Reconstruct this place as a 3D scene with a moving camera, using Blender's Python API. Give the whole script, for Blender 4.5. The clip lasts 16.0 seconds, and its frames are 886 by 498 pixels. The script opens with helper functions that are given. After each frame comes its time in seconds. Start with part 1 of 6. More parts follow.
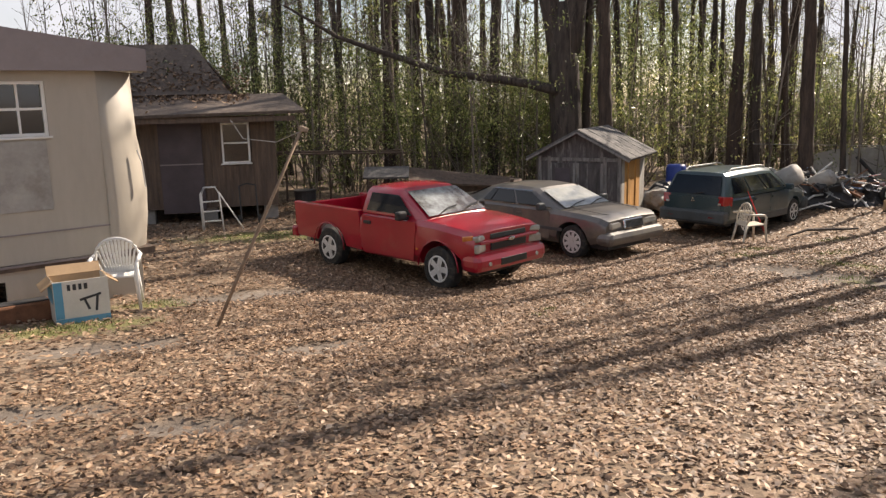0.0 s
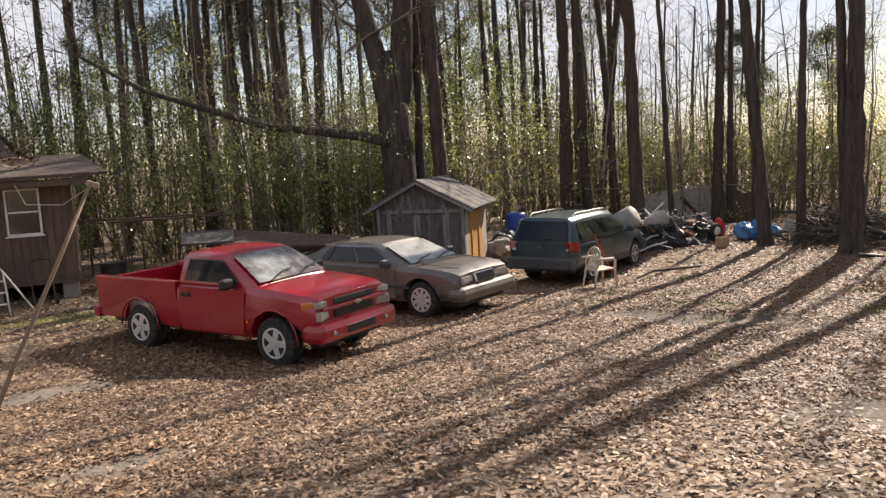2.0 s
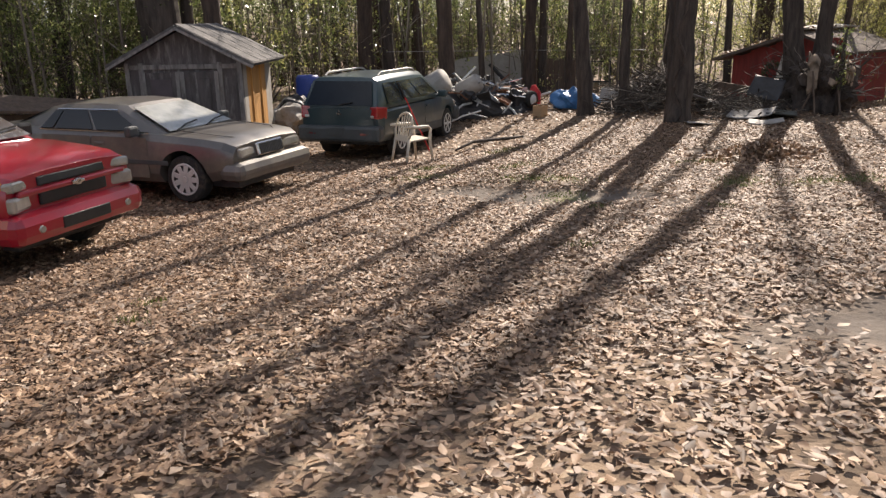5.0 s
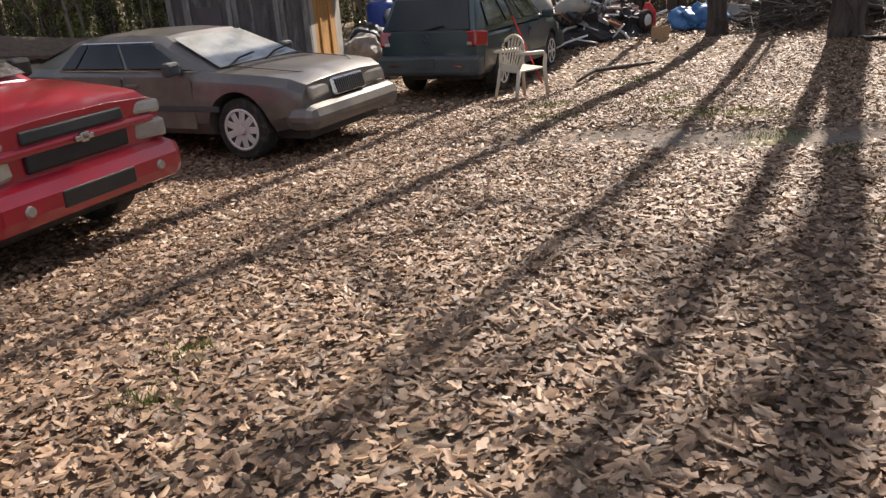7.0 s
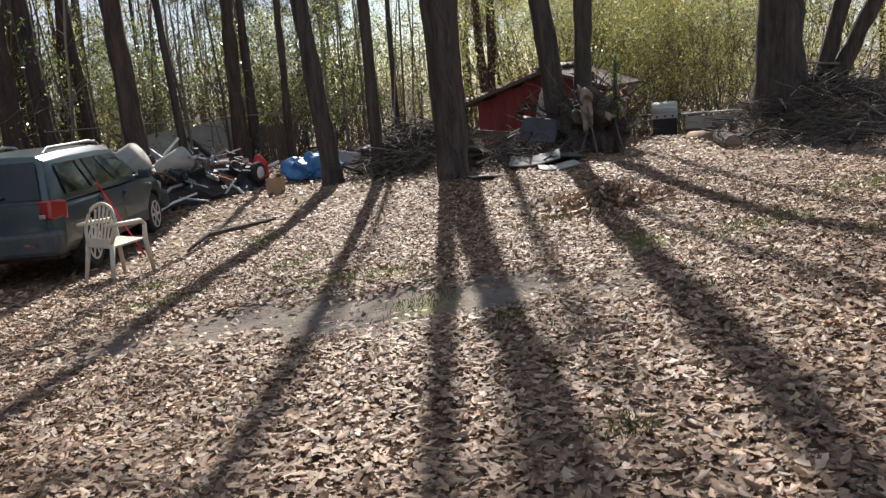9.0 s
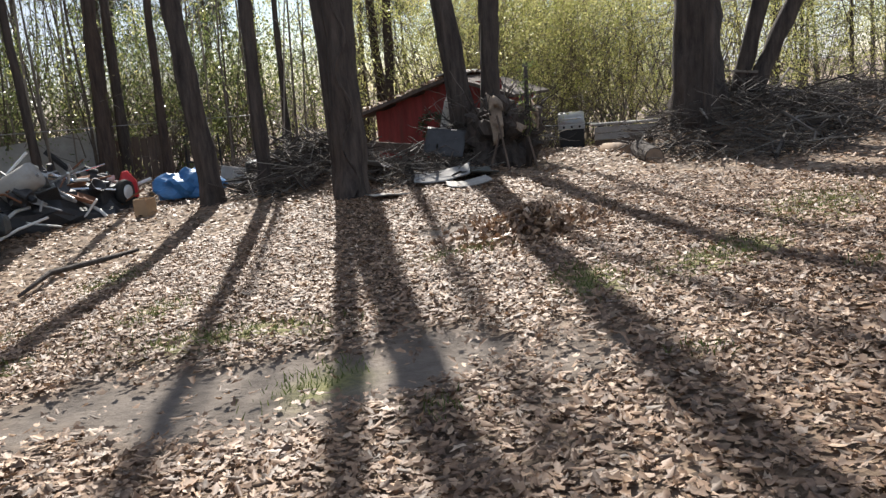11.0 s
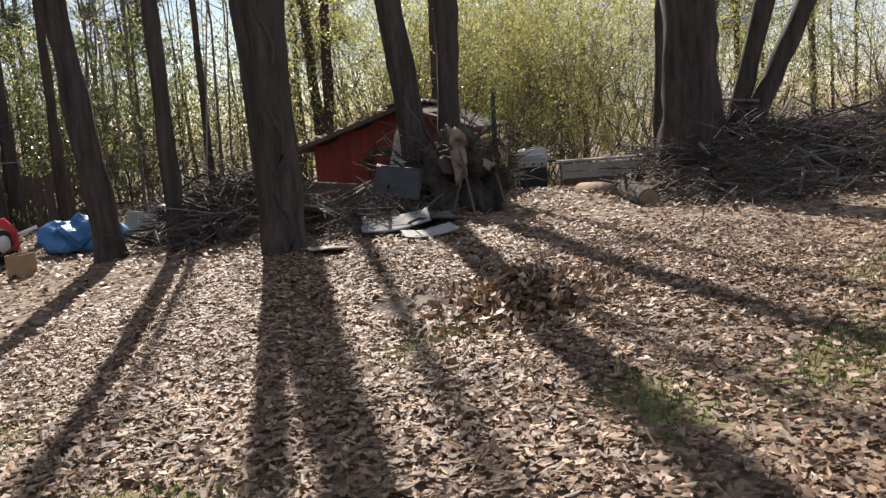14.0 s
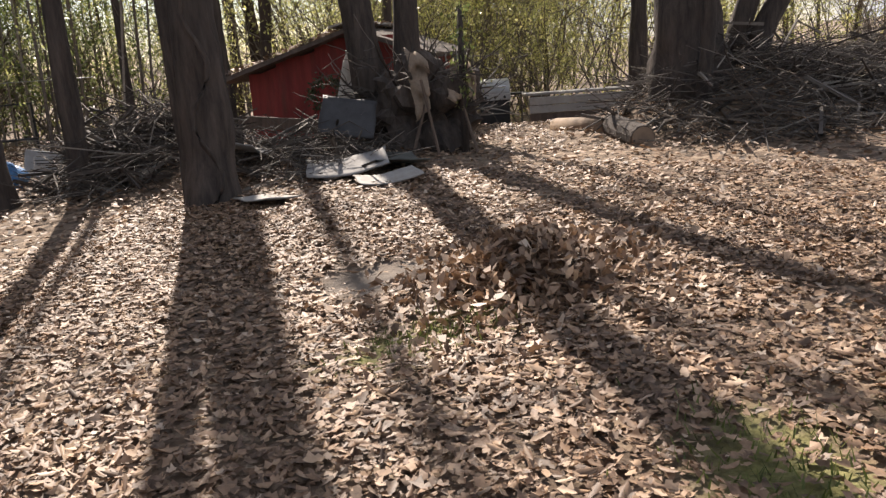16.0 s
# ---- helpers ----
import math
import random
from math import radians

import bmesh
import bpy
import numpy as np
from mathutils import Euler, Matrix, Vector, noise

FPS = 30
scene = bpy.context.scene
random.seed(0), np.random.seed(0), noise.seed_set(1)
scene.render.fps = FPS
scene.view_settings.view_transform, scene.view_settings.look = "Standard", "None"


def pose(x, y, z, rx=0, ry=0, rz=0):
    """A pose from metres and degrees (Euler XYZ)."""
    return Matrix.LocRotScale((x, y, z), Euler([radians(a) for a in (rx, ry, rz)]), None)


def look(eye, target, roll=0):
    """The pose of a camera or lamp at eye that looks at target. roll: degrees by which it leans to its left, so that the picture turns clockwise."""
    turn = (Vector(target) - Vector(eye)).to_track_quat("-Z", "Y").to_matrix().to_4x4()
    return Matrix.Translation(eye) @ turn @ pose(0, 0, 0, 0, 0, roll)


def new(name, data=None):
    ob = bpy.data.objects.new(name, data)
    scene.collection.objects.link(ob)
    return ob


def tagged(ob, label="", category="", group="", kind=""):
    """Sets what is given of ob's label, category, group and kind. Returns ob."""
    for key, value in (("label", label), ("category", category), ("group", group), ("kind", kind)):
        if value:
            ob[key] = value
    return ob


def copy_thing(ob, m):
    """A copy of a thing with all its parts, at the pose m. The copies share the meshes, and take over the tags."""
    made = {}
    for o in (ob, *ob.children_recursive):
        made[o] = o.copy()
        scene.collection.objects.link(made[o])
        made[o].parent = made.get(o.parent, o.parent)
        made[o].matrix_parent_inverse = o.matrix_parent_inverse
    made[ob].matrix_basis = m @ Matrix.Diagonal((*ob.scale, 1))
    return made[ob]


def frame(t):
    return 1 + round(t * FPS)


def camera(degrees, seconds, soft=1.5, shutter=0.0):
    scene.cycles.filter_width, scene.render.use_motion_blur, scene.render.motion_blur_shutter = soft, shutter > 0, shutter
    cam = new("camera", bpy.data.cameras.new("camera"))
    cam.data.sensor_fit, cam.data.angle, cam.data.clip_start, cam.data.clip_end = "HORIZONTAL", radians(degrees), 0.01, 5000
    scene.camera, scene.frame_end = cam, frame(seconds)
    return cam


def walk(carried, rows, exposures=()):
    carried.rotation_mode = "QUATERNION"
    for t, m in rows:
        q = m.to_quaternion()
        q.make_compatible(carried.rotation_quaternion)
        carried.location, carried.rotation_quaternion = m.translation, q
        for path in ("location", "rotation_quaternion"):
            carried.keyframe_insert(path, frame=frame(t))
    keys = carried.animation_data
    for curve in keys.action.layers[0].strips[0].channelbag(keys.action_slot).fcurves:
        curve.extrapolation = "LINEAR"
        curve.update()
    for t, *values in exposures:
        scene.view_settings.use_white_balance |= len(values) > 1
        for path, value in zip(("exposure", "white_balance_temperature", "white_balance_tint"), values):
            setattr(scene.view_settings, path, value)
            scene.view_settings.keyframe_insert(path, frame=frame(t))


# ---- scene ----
cam = camera(58.1, 16.0, soft=1.4)
PATH = [
    (0, (0.0, 0.0, 1.5), (0.01, 1.964, 1.121), -1.2),
    (0.5, (-0.04, 0.302, 1.457), (0.065, 2.267, 1.097), -1.9),
    (1, (-0.044, 0.64, 1.415), (0.167, 2.603, 1.098), -2.6),
    (1.5, (-0.056, 1.055, 1.348), (0.28, 3.01, 1.088), -3.1),
    (2, (-0.026, 1.484, 1.281), (0.406, 3.422, 1.034), -3.1),
    (2.5, (0.057, 1.9, 1.214), (0.624, 3.797, 0.935), -2.7),
    (3, (0.185, 2.272, 1.161), (0.897, 4.106, 0.803), -2.0),
    (3.5, (0.37, 2.638, 1.069), (1.181, 4.411, 0.624), -1.4),
    (4, (0.522, 2.975, 0.981), (1.385, 4.706, 0.471), -1.0),
    (4.2, (0.59, 3.104, 0.949), (1.459, 4.828, 0.427), -0.9),
    (6.3, (1.017, 6.246, 0.216), (1.912, 7.935, -0.374), -1.7),
    (6.5, (1.081, 6.405, 0.204), (1.871, 8.136, -0.412), -2.5),
    (7, (1.24, 6.797, 0.183), (1.964, 8.532, -0.498), -4.0),
    (7.5, (1.464, 7.159, 0.164), (2.297, 8.845, -0.517), -3.7),
    (8, (1.676, 7.48, 0.157), (2.77, 9.045, -0.438), -3.8),
    (8.5, (1.956, 7.737, 0.144), (3.261, 9.169, -0.352), -4.7),
    (9, (2.192, 8.016, 0.146), (3.692, 9.276, -0.261), -4.9),
    (9.5, (2.495, 8.239, 0.115), (4.082, 9.377, -0.315), -4.9),
    (9.7, (2.604, 8.335, 0.115), (4.208, 9.444, -0.328), -4.9),
    (11.8, (3.711, 9.274, 0.05), (5.383, 10.307, -0.324), -4.3),
    (12, (3.825, 9.371, 0.037), (5.501, 10.399, -0.329), -4.2),
    (12.5, (4.058, 9.562, 0.038), (5.753, 10.566, -0.305), -4.0),
    (13, (4.404, 9.75, 0.035), (6.122, 10.723, -0.282), -4.0),
    (13.5, (4.661, 9.977, 0.011), (6.399, 10.915, -0.301), -4.1),
    (14, (4.968, 10.183, -0.003), (6.713, 11.104, -0.326), -4.3),
    (14.5, (5.24, 10.448, -0.037), (6.984, 11.359, -0.39), -4.6),
    (15, (5.536, 10.64, -0.048), (7.277, 11.544, -0.438), -4.7),
    (15.5, (5.846, 10.836, -0.059), (7.597, 11.7, -0.491), -4.7),
    (16, (6.177, 10.996, -0.098), (7.947, 11.788, -0.589), -3.8),
]
EXPOSURES = [(0.0, 0.97, 7300, 16), (4.0, 0.88, 7000, 16), (7.0, 0.92, 6900, 16), (8.5, 0.8, 6500, 12), (9.0, 0.82, 6400, 12), (12.5, 1.06, 6300, 10), (13.0, 0.73, 6500, 14), (14.0, 0.78, 6600, 14), (16.0, 0.98, 6900, 16)]
walk(cam, [(t, look(eye, target, roll)) for t, eye, target, roll in PATH], EXPOSURES)

# ---- world and sun ----
SUN_AZ, SUN_EL = 40.0, 39.0
world = bpy.data.worlds.new("sky")
scene.world = world
world.use_nodes = True
wn, wl = world.node_tree.nodes, world.node_tree.links
wn.clear()
w_out, w_bg, w_sky = wn.new("ShaderNodeOutputWorld"), wn.new("ShaderNodeBackground"), wn.new("ShaderNodeTexSky")
w_sky.sky_type, w_sky.sun_disc = "NISHITA", False
w_sky.dust_density = 0.3
w_sky.sun_elevation, w_sky.sun_rotation = radians(SUN_EL), radians(90 - SUN_AZ)
w_noise, w_map, w_ramp, w_mix = wn.new("ShaderNodeTexNoise"), wn.new("ShaderNodeTexCoord"), wn.new("ShaderNodeValToRGB"), wn.new("ShaderNodeMix")
w_mix.data_type = "RGBA"
w_noise.inputs["Scale"].default_value, w_noise.inputs["Detail"].default_value = 3.2, 6
w_ramp.color_ramp.elements[0].position, w_ramp.color_ramp.elements[1].position = 0.40, 0.62
wl.new(w_map.outputs["Generated"], w_noise.inputs["Vector"])
wl.new(w_noise.outputs["Fac"], w_ramp.inputs["Fac"])
wl.new(w_ramp.outputs["Color"], w_mix.inputs["Factor"])
wl.new(w_sky.outputs["Color"], w_mix.inputs["A"])
w_mix.inputs["B"].default_value = (6.8, 7.4, 8.4, 1)
wl.new(w_mix.outputs["Result"], w_bg.inputs["Color"])
w_bg.inputs["Strength"].default_value = 0.062
wl.new(w_bg.outputs["Background"], w_out.inputs["Surface"])
sun = new("sun", bpy.data.lights.new("sun", "SUN"))
sun.data.energy, sun.data.angle, sun.data.color = 5.0, radians(0.53), (1.0, 0.94, 0.84)
sun_to = Vector((math.cos(radians(SUN_AZ)) * math.cos(radians(SUN_EL)), math.sin(radians(SUN_AZ)) * math.cos(radians(SUN_EL)), math.sin(radians(SUN_EL))))
sun.matrix_world = look(sun_to * 60, (0, 0, 0))


# ---- materials ----
def material(name, build):
    m = bpy.data.materials.new(name)
    m.use_nodes = True
    nodes, links = m.node_tree.nodes, m.node_tree.links
    build(nodes, links, nodes["Principled BSDF"])
    return m


def ramp_node(nodes, links, fac, stops):
    r = nodes.new("ShaderNodeValToRGB")
    els = r.color_ramp.elements
    while len(els) < len(stops):
        els.new(0.5)
    for e, (p, c) in zip(els, stops):
        e.position, e.color = p, (*c, 1)
    links.new(fac, r.inputs["Fac"])
    return r.outputs["Color"]


def noise_node(nodes, links, scale, detail=4, stretch=(1, 1, 1), space="Object", rough=0.6):
    c, mp, n = nodes.new("ShaderNodeTexCoord"), nodes.new("ShaderNodeMapping"), nodes.new("ShaderNodeTexNoise")
    mp.inputs["Scale"].default_value = stretch
    n.inputs["Scale"].default_value, n.inputs["Detail"].default_value, n.inputs["Roughness"].default_value = scale, detail, rough
    links.new(c.outputs[space], mp.inputs["Vector"])
    links.new(mp.outputs["Vector"], n.inputs["Vector"])
    return n.outputs["Fac"]


def mix_node(nodes, links, fac, a, b, blend="MIX"):
    m = nodes.new("ShaderNodeMix")
    m.data_type, m.blend_type = "RGBA", blend
    for sock, v in (("Factor", fac), ("A", a), ("B", b)):
        if isinstance(v, (int, float)):
            m.inputs[sock].default_value = v
        elif isinstance(v, tuple):
            m.inputs[sock].default_value = (*v, 1)
        else:
            links.new(v, m.inputs[sock])
    return m.outputs["Result"]


def bump_node(nodes, links, bsdf, height, strength, distance=0.02):
    b = nodes.new("ShaderNodeBump")
    b.inputs["Strength"].default_value, b.inputs["Distance"].default_value = strength, distance
    links.new(height, b.inputs["Height"])
    links.new(b.outputs["Normal"], bsdf.inputs["Normal"])


def plain(name, col, rough=0.6, metal=0.0, var=0.25, scale=6.0, stretch=(1, 1, 1), bump=0.15, coat=0.0, dirt=None, dirt_amount=0.4, space="Object"):
    """A surface with two scales of variation, and dirt of its own colour over it in patches."""

    def build(n, l, b):
        dark = tuple(c * (1 - var) for c in col)
        light = tuple(min(1.0, c * (1 + var)) for c in col)
        big = noise_node(n, l, scale, 5, stretch, space)
        fine = noise_node(n, l, scale * 9, 3, stretch, space)
        c = ramp_node(n, l, big, [(0.3, dark), (0.7, light)])
        c = mix_node(n, l, 0.35 * var + 0.05, c, ramp_node(n, l, fine, [(0.35, tuple(v * 0.5 for v in col)), (0.65, light)]))
        if dirt:
            spread = ramp_node(n, l, noise_node(n, l, scale * 0.7, 8, stretch, space, 0.7), [(0.62 - 0.3 * dirt_amount, (0, 0, 0)), (0.85 - 0.3 * dirt_amount, (1, 1, 1))])
            c = mix_node(n, l, spread, c, dirt)
        l.new(c, b.inputs["Base Color"])
        b.inputs["Roughness"].default_value, b.inputs["Metallic"].default_value, b.inputs["Coat Weight"].default_value = rough, metal, coat
        b.inputs["Coat Roughness"].default_value = 0.12
        if bump:
            bump_node(n, l, b, fine, bump, 0.01)

    return material(name, build)


def island(name, stops, rough=0.7, translucent=0.0, bump=0.0):
    """Leaves and twigs: a colour for each loose piece."""

    def build(n, l, b):
        g = n.new("ShaderNodeNewGeometry")
        c = ramp_node(n, l, g.outputs["Random Per Island"], stops)
        c = mix_node(n, l, 0.12 if translucent > 0.3 else 0.35, c, ramp_node(n, l, noise_node(n, l, 22, 3), [(0.3, (0.02, 0.014, 0.009)), (0.7, stops[-2][1])]))
        l.new(c, b.inputs["Base Color"])
        b.inputs["Roughness"].default_value = rough
        if translucent:
            t, m = n.new("ShaderNodeBsdfTranslucent"), n.new("ShaderNodeMixShader")
            m.inputs["Fac"].default_value = translucent
            l.new(c, t.inputs["Color"])
            l.new(b.outputs["BSDF"], m.inputs[1])
            l.new(t.outputs["BSDF"], m.inputs[2])
            l.new(m.outputs["Shader"], n["Material Output"].inputs["Surface"])

    return material(name, build)


def bark(name, dark, light):
    def build(n, l, b):
        f = noise_node(n, l, 9, 6, (1, 1, 0.16), "Object", 0.7)
        big = noise_node(n, l, 1.3, 3)
        c = ramp_node(n, l, f, [(0.32, dark), (0.68, light)])
        c = mix_node(n, l, ramp_node(n, l, big, [(0.4, (0, 0, 0)), (0.75, (0.5, 0.5, 0.5))]), c, tuple(v * 0.75 for v in light))
        l.new(c, b.inputs["Base Color"])
        b.inputs["Roughness"].default_value = 0.9
        bump_node(n, l, b, f, 0.9, 0.03)

    return material(name, build)


def ground_build(n, l, b):
    at = n.new("ShaderNodeAttribute")
    at.attribute_name = "patch"
    sep = n.new("ShaderNodeSeparateColor")
    l.new(at.outputs["Color"], sep.inputs["Color"])
    v = n.new("ShaderNodeTexVoronoi")
    v.inputs["Scale"].default_value = 14
    c = n.new("ShaderNodeTexCoord")
    l.new(c.outputs["Object"], v.inputs["Vector"])
    vs = n.new("ShaderNodeSeparateColor")
    l.new(v.outputs["Color"], vs.inputs["Color"])
    litter = ramp_node(n, l, vs.outputs["Red"], [(0.0, (0.05, 0.033, 0.022)), (0.45, (0.17, 0.115, 0.075)), (0.8, (0.30, 0.21, 0.14)), (1.0, (0.40, 0.31, 0.22))])
    litter = mix_node(n, l, 0.4, litter, ramp_node(n, l, noise_node(n, l, 1.1, 6), [(0.3, (0.07, 0.05, 0.035)), (0.7, (0.26, 0.19, 0.13))]))
    dirt = ramp_node(n, l, noise_node(n, l, 3, 8, rough=0.7), [(0.3, (0.09, 0.072, 0.058)), (0.7, (0.20, 0.165, 0.135))])
    grass = ramp_node(n, l, noise_node(n, l, 30, 5), [(0.3, (0.07, 0.075, 0.02)), (0.7, (0.24, 0.23, 0.075))])
    col = mix_node(n, l, sep.outputs["Red"], litter, dirt)
    col = mix_node(n, l, sep.outputs["Green"], col, grass)
    l.new(col, b.inputs["Base Color"])
    b.inputs["Roughness"].default_value = 0.95
    bump_node(n, l, b, mix_node(n, l, 0.5, v.outputs["Distance"], noise_node(n, l, 40, 4)), 0.6, 0.03)


M_GROUND = material("ground_litter", ground_build)
M_LEAF = island("dry_leaf", [(0.0, (0.035, 0.018, 0.011)), (0.36, (0.13, 0.068, 0.04)), (0.72, (0.32, 0.19, 0.11)), (0.94, (0.56, 0.38, 0.245)), (1.0, (0.72, 0.58, 0.45))], 0.6, 0.12)
M_GRASS = island("grass_blade", [(0.0, (0.07, 0.10, 0.02)), (1.0, (0.22, 0.26, 0.07))], 0.6, 0.25)
M_GREEN = island("privet_leaf", [(0.0, (0.03, 0.05, 0.016)), (0.5, (0.14, 0.18, 0.055)), (0.8, (0.30, 0.34, 0.12)), (1.0, (0.54, 0.54, 0.25))], 0.3, 0.45)
M_YELLOW = island("bamboo_leaf", [(0.0, (0.16, 0.19, 0.05)), (0.5, (0.50, 0.50, 0.17)), (1.0, (0.78, 0.70, 0.33))], 0.4, 0.6)
M_NEEDLE = island("pine_needle", [(0.0, (0.025, 0.04, 0.016)), (1.0, (0.09, 0.12, 0.045))], 0.5, 0.2)
M_TWIG = island("bare_twig", [(0.0, (0.07, 0.055, 0.044)), (0.6, (0.19, 0.155, 0.125)), (1.0, (0.40, 0.35, 0.29))], 0.85)
M_STICK = island("dead_stick", [(0.0, (0.025, 0.02, 0.017)), (0.75, (0.11, 0.09, 0.075)), (1.0, (0.38, 0.34, 0.29))], 0.85)
M_BARK = bark("grey_brown_bark", (0.012, 0.009, 0.008), (0.105, 0.082, 0.068))
M_PINE = bark("pine_bark", (0.014, 0.010, 0.008), (0.105, 0.072, 0.055))
M_RED = plain("red_car_paint", (0.34, 0.004, 0.020), 0.3, 0, 0.08, 2.0, bump=0, coat=1.0, dirt=(0.30, 0.05, 0.045), dirt_amount=0.15)
M_GOLD = plain("taupe_car_paint", (0.125, 0.116, 0.108), 0.4, 0.3, 0.12, 2.0, bump=0, coat=0.6, dirt=(0.20, 0.175, 0.145), dirt_amount=0.45)
M_TEAL = plain("dark_green_car_paint", (0.026, 0.052, 0.060), 0.35, 0.2, 0.15, 2.0, bump=0, coat=0.6, dirt=(0.07, 0.085, 0.08), dirt_amount=0.25)
M_CLAD = plain("grey_bumper_plastic", (0.055, 0.062, 0.064), 0.55, 0, 0.2, 4, dirt=(0.10, 0.10, 0.095), dirt_amount=0.4)
M_BLACK = plain("black_plastic", (0.018, 0.018, 0.018), 0.5, 0, 0.3, 8)
M_TYRE = plain("tyre_rubber", (0.022, 0.021, 0.02), 0.85, 0, 0.3, 12, dirt=(0.10, 0.08, 0.06), dirt_amount=0.4)
M_ALLOY = plain("wheel_alloy", (0.66, 0.65, 0.63), 0.4, 0.25, 0.1, 8, bump=0, dirt=(0.36, 0.32, 0.27), dirt_amount=0.2)
M_CHROME = plain("chrome", (0.62, 0.62, 0.62), 0.15, 1.0, 0.1, 8, bump=0)
M_GLASS = plain("car_glass", (0.010, 0.014, 0.018), 0.04, 0, 0.2, 3, bump=0, dirt=(0.022, 0.025, 0.027), dirt_amount=0.15)
M_GLASS.node_tree.nodes["Principled BSDF"].inputs["Specular IOR Level"].default_value = 0.4
M_DUSTY = plain("dusty_windscreen", (0.34, 0.35, 0.33), 0.14, 0, 0.25, 2, bump=0, coat=1.0, dirt=(0.52, 0.52, 0.47), dirt_amount=0.8)
M_STREAKED = plain("streaked_windscreen", (0.075, 0.06, 0.05), 0.08, 0, 0.3, 1.1, bump=0, coat=1.0, dirt=(0.50, 0.55, 0.55), dirt_amount=0.55)
M_LAMP = plain("headlamp_lens", (0.36, 0.335, 0.29), 0.15, 0.2, 0.2, 6, bump=0, coat=1.0)
M_AMBER = plain("amber_lens", (0.55, 0.16, 0.03), 0.2, 0, 0.15, 6, bump=0, coat=1.0)
M_TAIL = plain("tail_lens", (0.30, 0.012, 0.012), 0.18, 0, 0.15, 6, bump=0, coat=1.0)
M_CREAM = plain("cream_siding", (0.43, 0.385, 0.32), 0.55, 0, 0.08, 1.2, (1, 1, 0.3), 0.08, dirt=(0.36, 0.31, 0.25), dirt_amount=0.3)
M_FASCIA = plain("mauve_grey_fascia", (0.26, 0.22, 0.22), 0.5, 0.1, 0.1, 2, bump=0.05)
M_WHITE = plain("white_plastic", (0.74, 0.73, 0.70), 0.45, 0, 0.06, 3, bump=0.03, dirt=(0.55, 0.52, 0.45), dirt_amount=0.25)
M_IVORY = plain("weathered_ivory_plastic", (0.58, 0.52, 0.42), 0.5, 0, 0.1, 3, bump=0.03, dirt=(0.38, 0.32, 0.24), dirt_amount=0.35)
M_OLDWOOD = plain("weathered_board", (0.125, 0.088, 0.066), 0.85, 0, 0.45, 3, (4, 4, 0.4), 0.5, dirt=(0.09, 0.07, 0.06), dirt_amount=0.4)
M_GREYWOOD = plain("grey_peeling_board", (0.085, 0.074, 0.072), 0.85, 0, 0.5, 4, (3, 3, 0.5), 0.6, dirt=(0.30, 0.28, 0.27), dirt_amount=0.33)
M_PURPLE = plain("mauve_painted_panel", (0.085, 0.066, 0.072), 0.7, 0, 0.2, 2, bump=0.1)
M_ORANGE = plain("orange_raw_timber", (0.50, 0.26, 0.08), 0.7, 0, 0.25, 3, (3, 3, 0.4), 0.2, dirt=(0.30, 0.16, 0.06), dirt_amount=0.3)
M_SHINGLE = plain("brown_shingle", (0.10, 0.078, 0.066), 0.9, 0, 0.4, 10, bump=0.6, dirt=(0.17, 0.13, 0.10), dirt_amount=0.4)
M_GREYSHINGLE = plain("grey_shingle", (0.095, 0.09, 0.088), 0.9, 0, 0.4, 10, bump=0.6, dirt=(0.2, 0.185, 0.17), dirt_amount=0.35)
M_REDBOARD = plain("red_painted_board", (0.24, 0.035, 0.03), 0.75, 0, 0.3, 3, (3, 3, 0.4), 0.3, dirt=(0.12, 0.04, 0.03), dirt_amount=0.35)
M_STEEL = plain("galvanised_sheet", (0.42, 0.42, 0.41), 0.4, 0.6, 0.2, 3, bump=0.1, dirt=(0.25, 0.2, 0.16), dirt_amount=0.4)
M_PALE = plain("pale_board", (0.36, 0.34, 0.31), 0.75, 0, 0.2, 2, bump=0.1, dirt=(0.20, 0.17, 0.14), dirt_amount=0.45)
M_DARKSTUFF = plain("dark_scrap", (0.04, 0.04, 0.042), 0.55, 0.2, 0.4, 5)
M_RUST = plain("rusted_iron", (0.19, 0.085, 0.045), 0.85, 0.2, 0.4, 6, bump=0.4)
M_BLUE = plain("blue_tarp", (0.055, 0.19, 0.42), 0.4, 0, 0.2, 4, bump=0.15)
M_BARREL = plain("blue_barrel_plastic", (0.02, 0.05, 0.25), 0.4, 0, 0.15, 4)
M_CARD = plain("cardboard", (0.42, 0.28, 0.16), 0.8, 0, 0.12, 4, bump=0.05)
M_BOXWHITE = plain("printed_box_white", (0.62, 0.58, 0.52), 0.55, 0, 0.08, 4, bump=0.03)
M_BOXBLUE = plain("printed_box_blue", (0.10, 0.30, 0.44), 0.55, 0, 0.08, 4, bump=0.03)
M_INK = plain("black_print", (0.03, 0.03, 0.035), 0.6, 0, 0.1, 4, bump=0)
M_SIGNRED = plain("red_plastic", (0.55, 0.02, 0.025), 0.45, 0, 0.12, 4, bump=0)
M_CLOTH = plain("pale_canvas", (0.50, 0.47, 0.42), 0.9, 0, 0.2, 5, bump=0.2, dirt=(0.3, 0.25, 0.2), dirt_amount=0.4)
M_TAN = plain("tan_cloth", (0.27, 0.205, 0.15), 0.9, 0, 0.4, 5, bump=0.2)
M_LOG = plain("peeled_log", (0.24, 0.17, 0.115), 0.85, 0, 0.3, 4, bump=0.4, dirt=(0.16, 0.11, 0.08), dirt_amount=0.4)
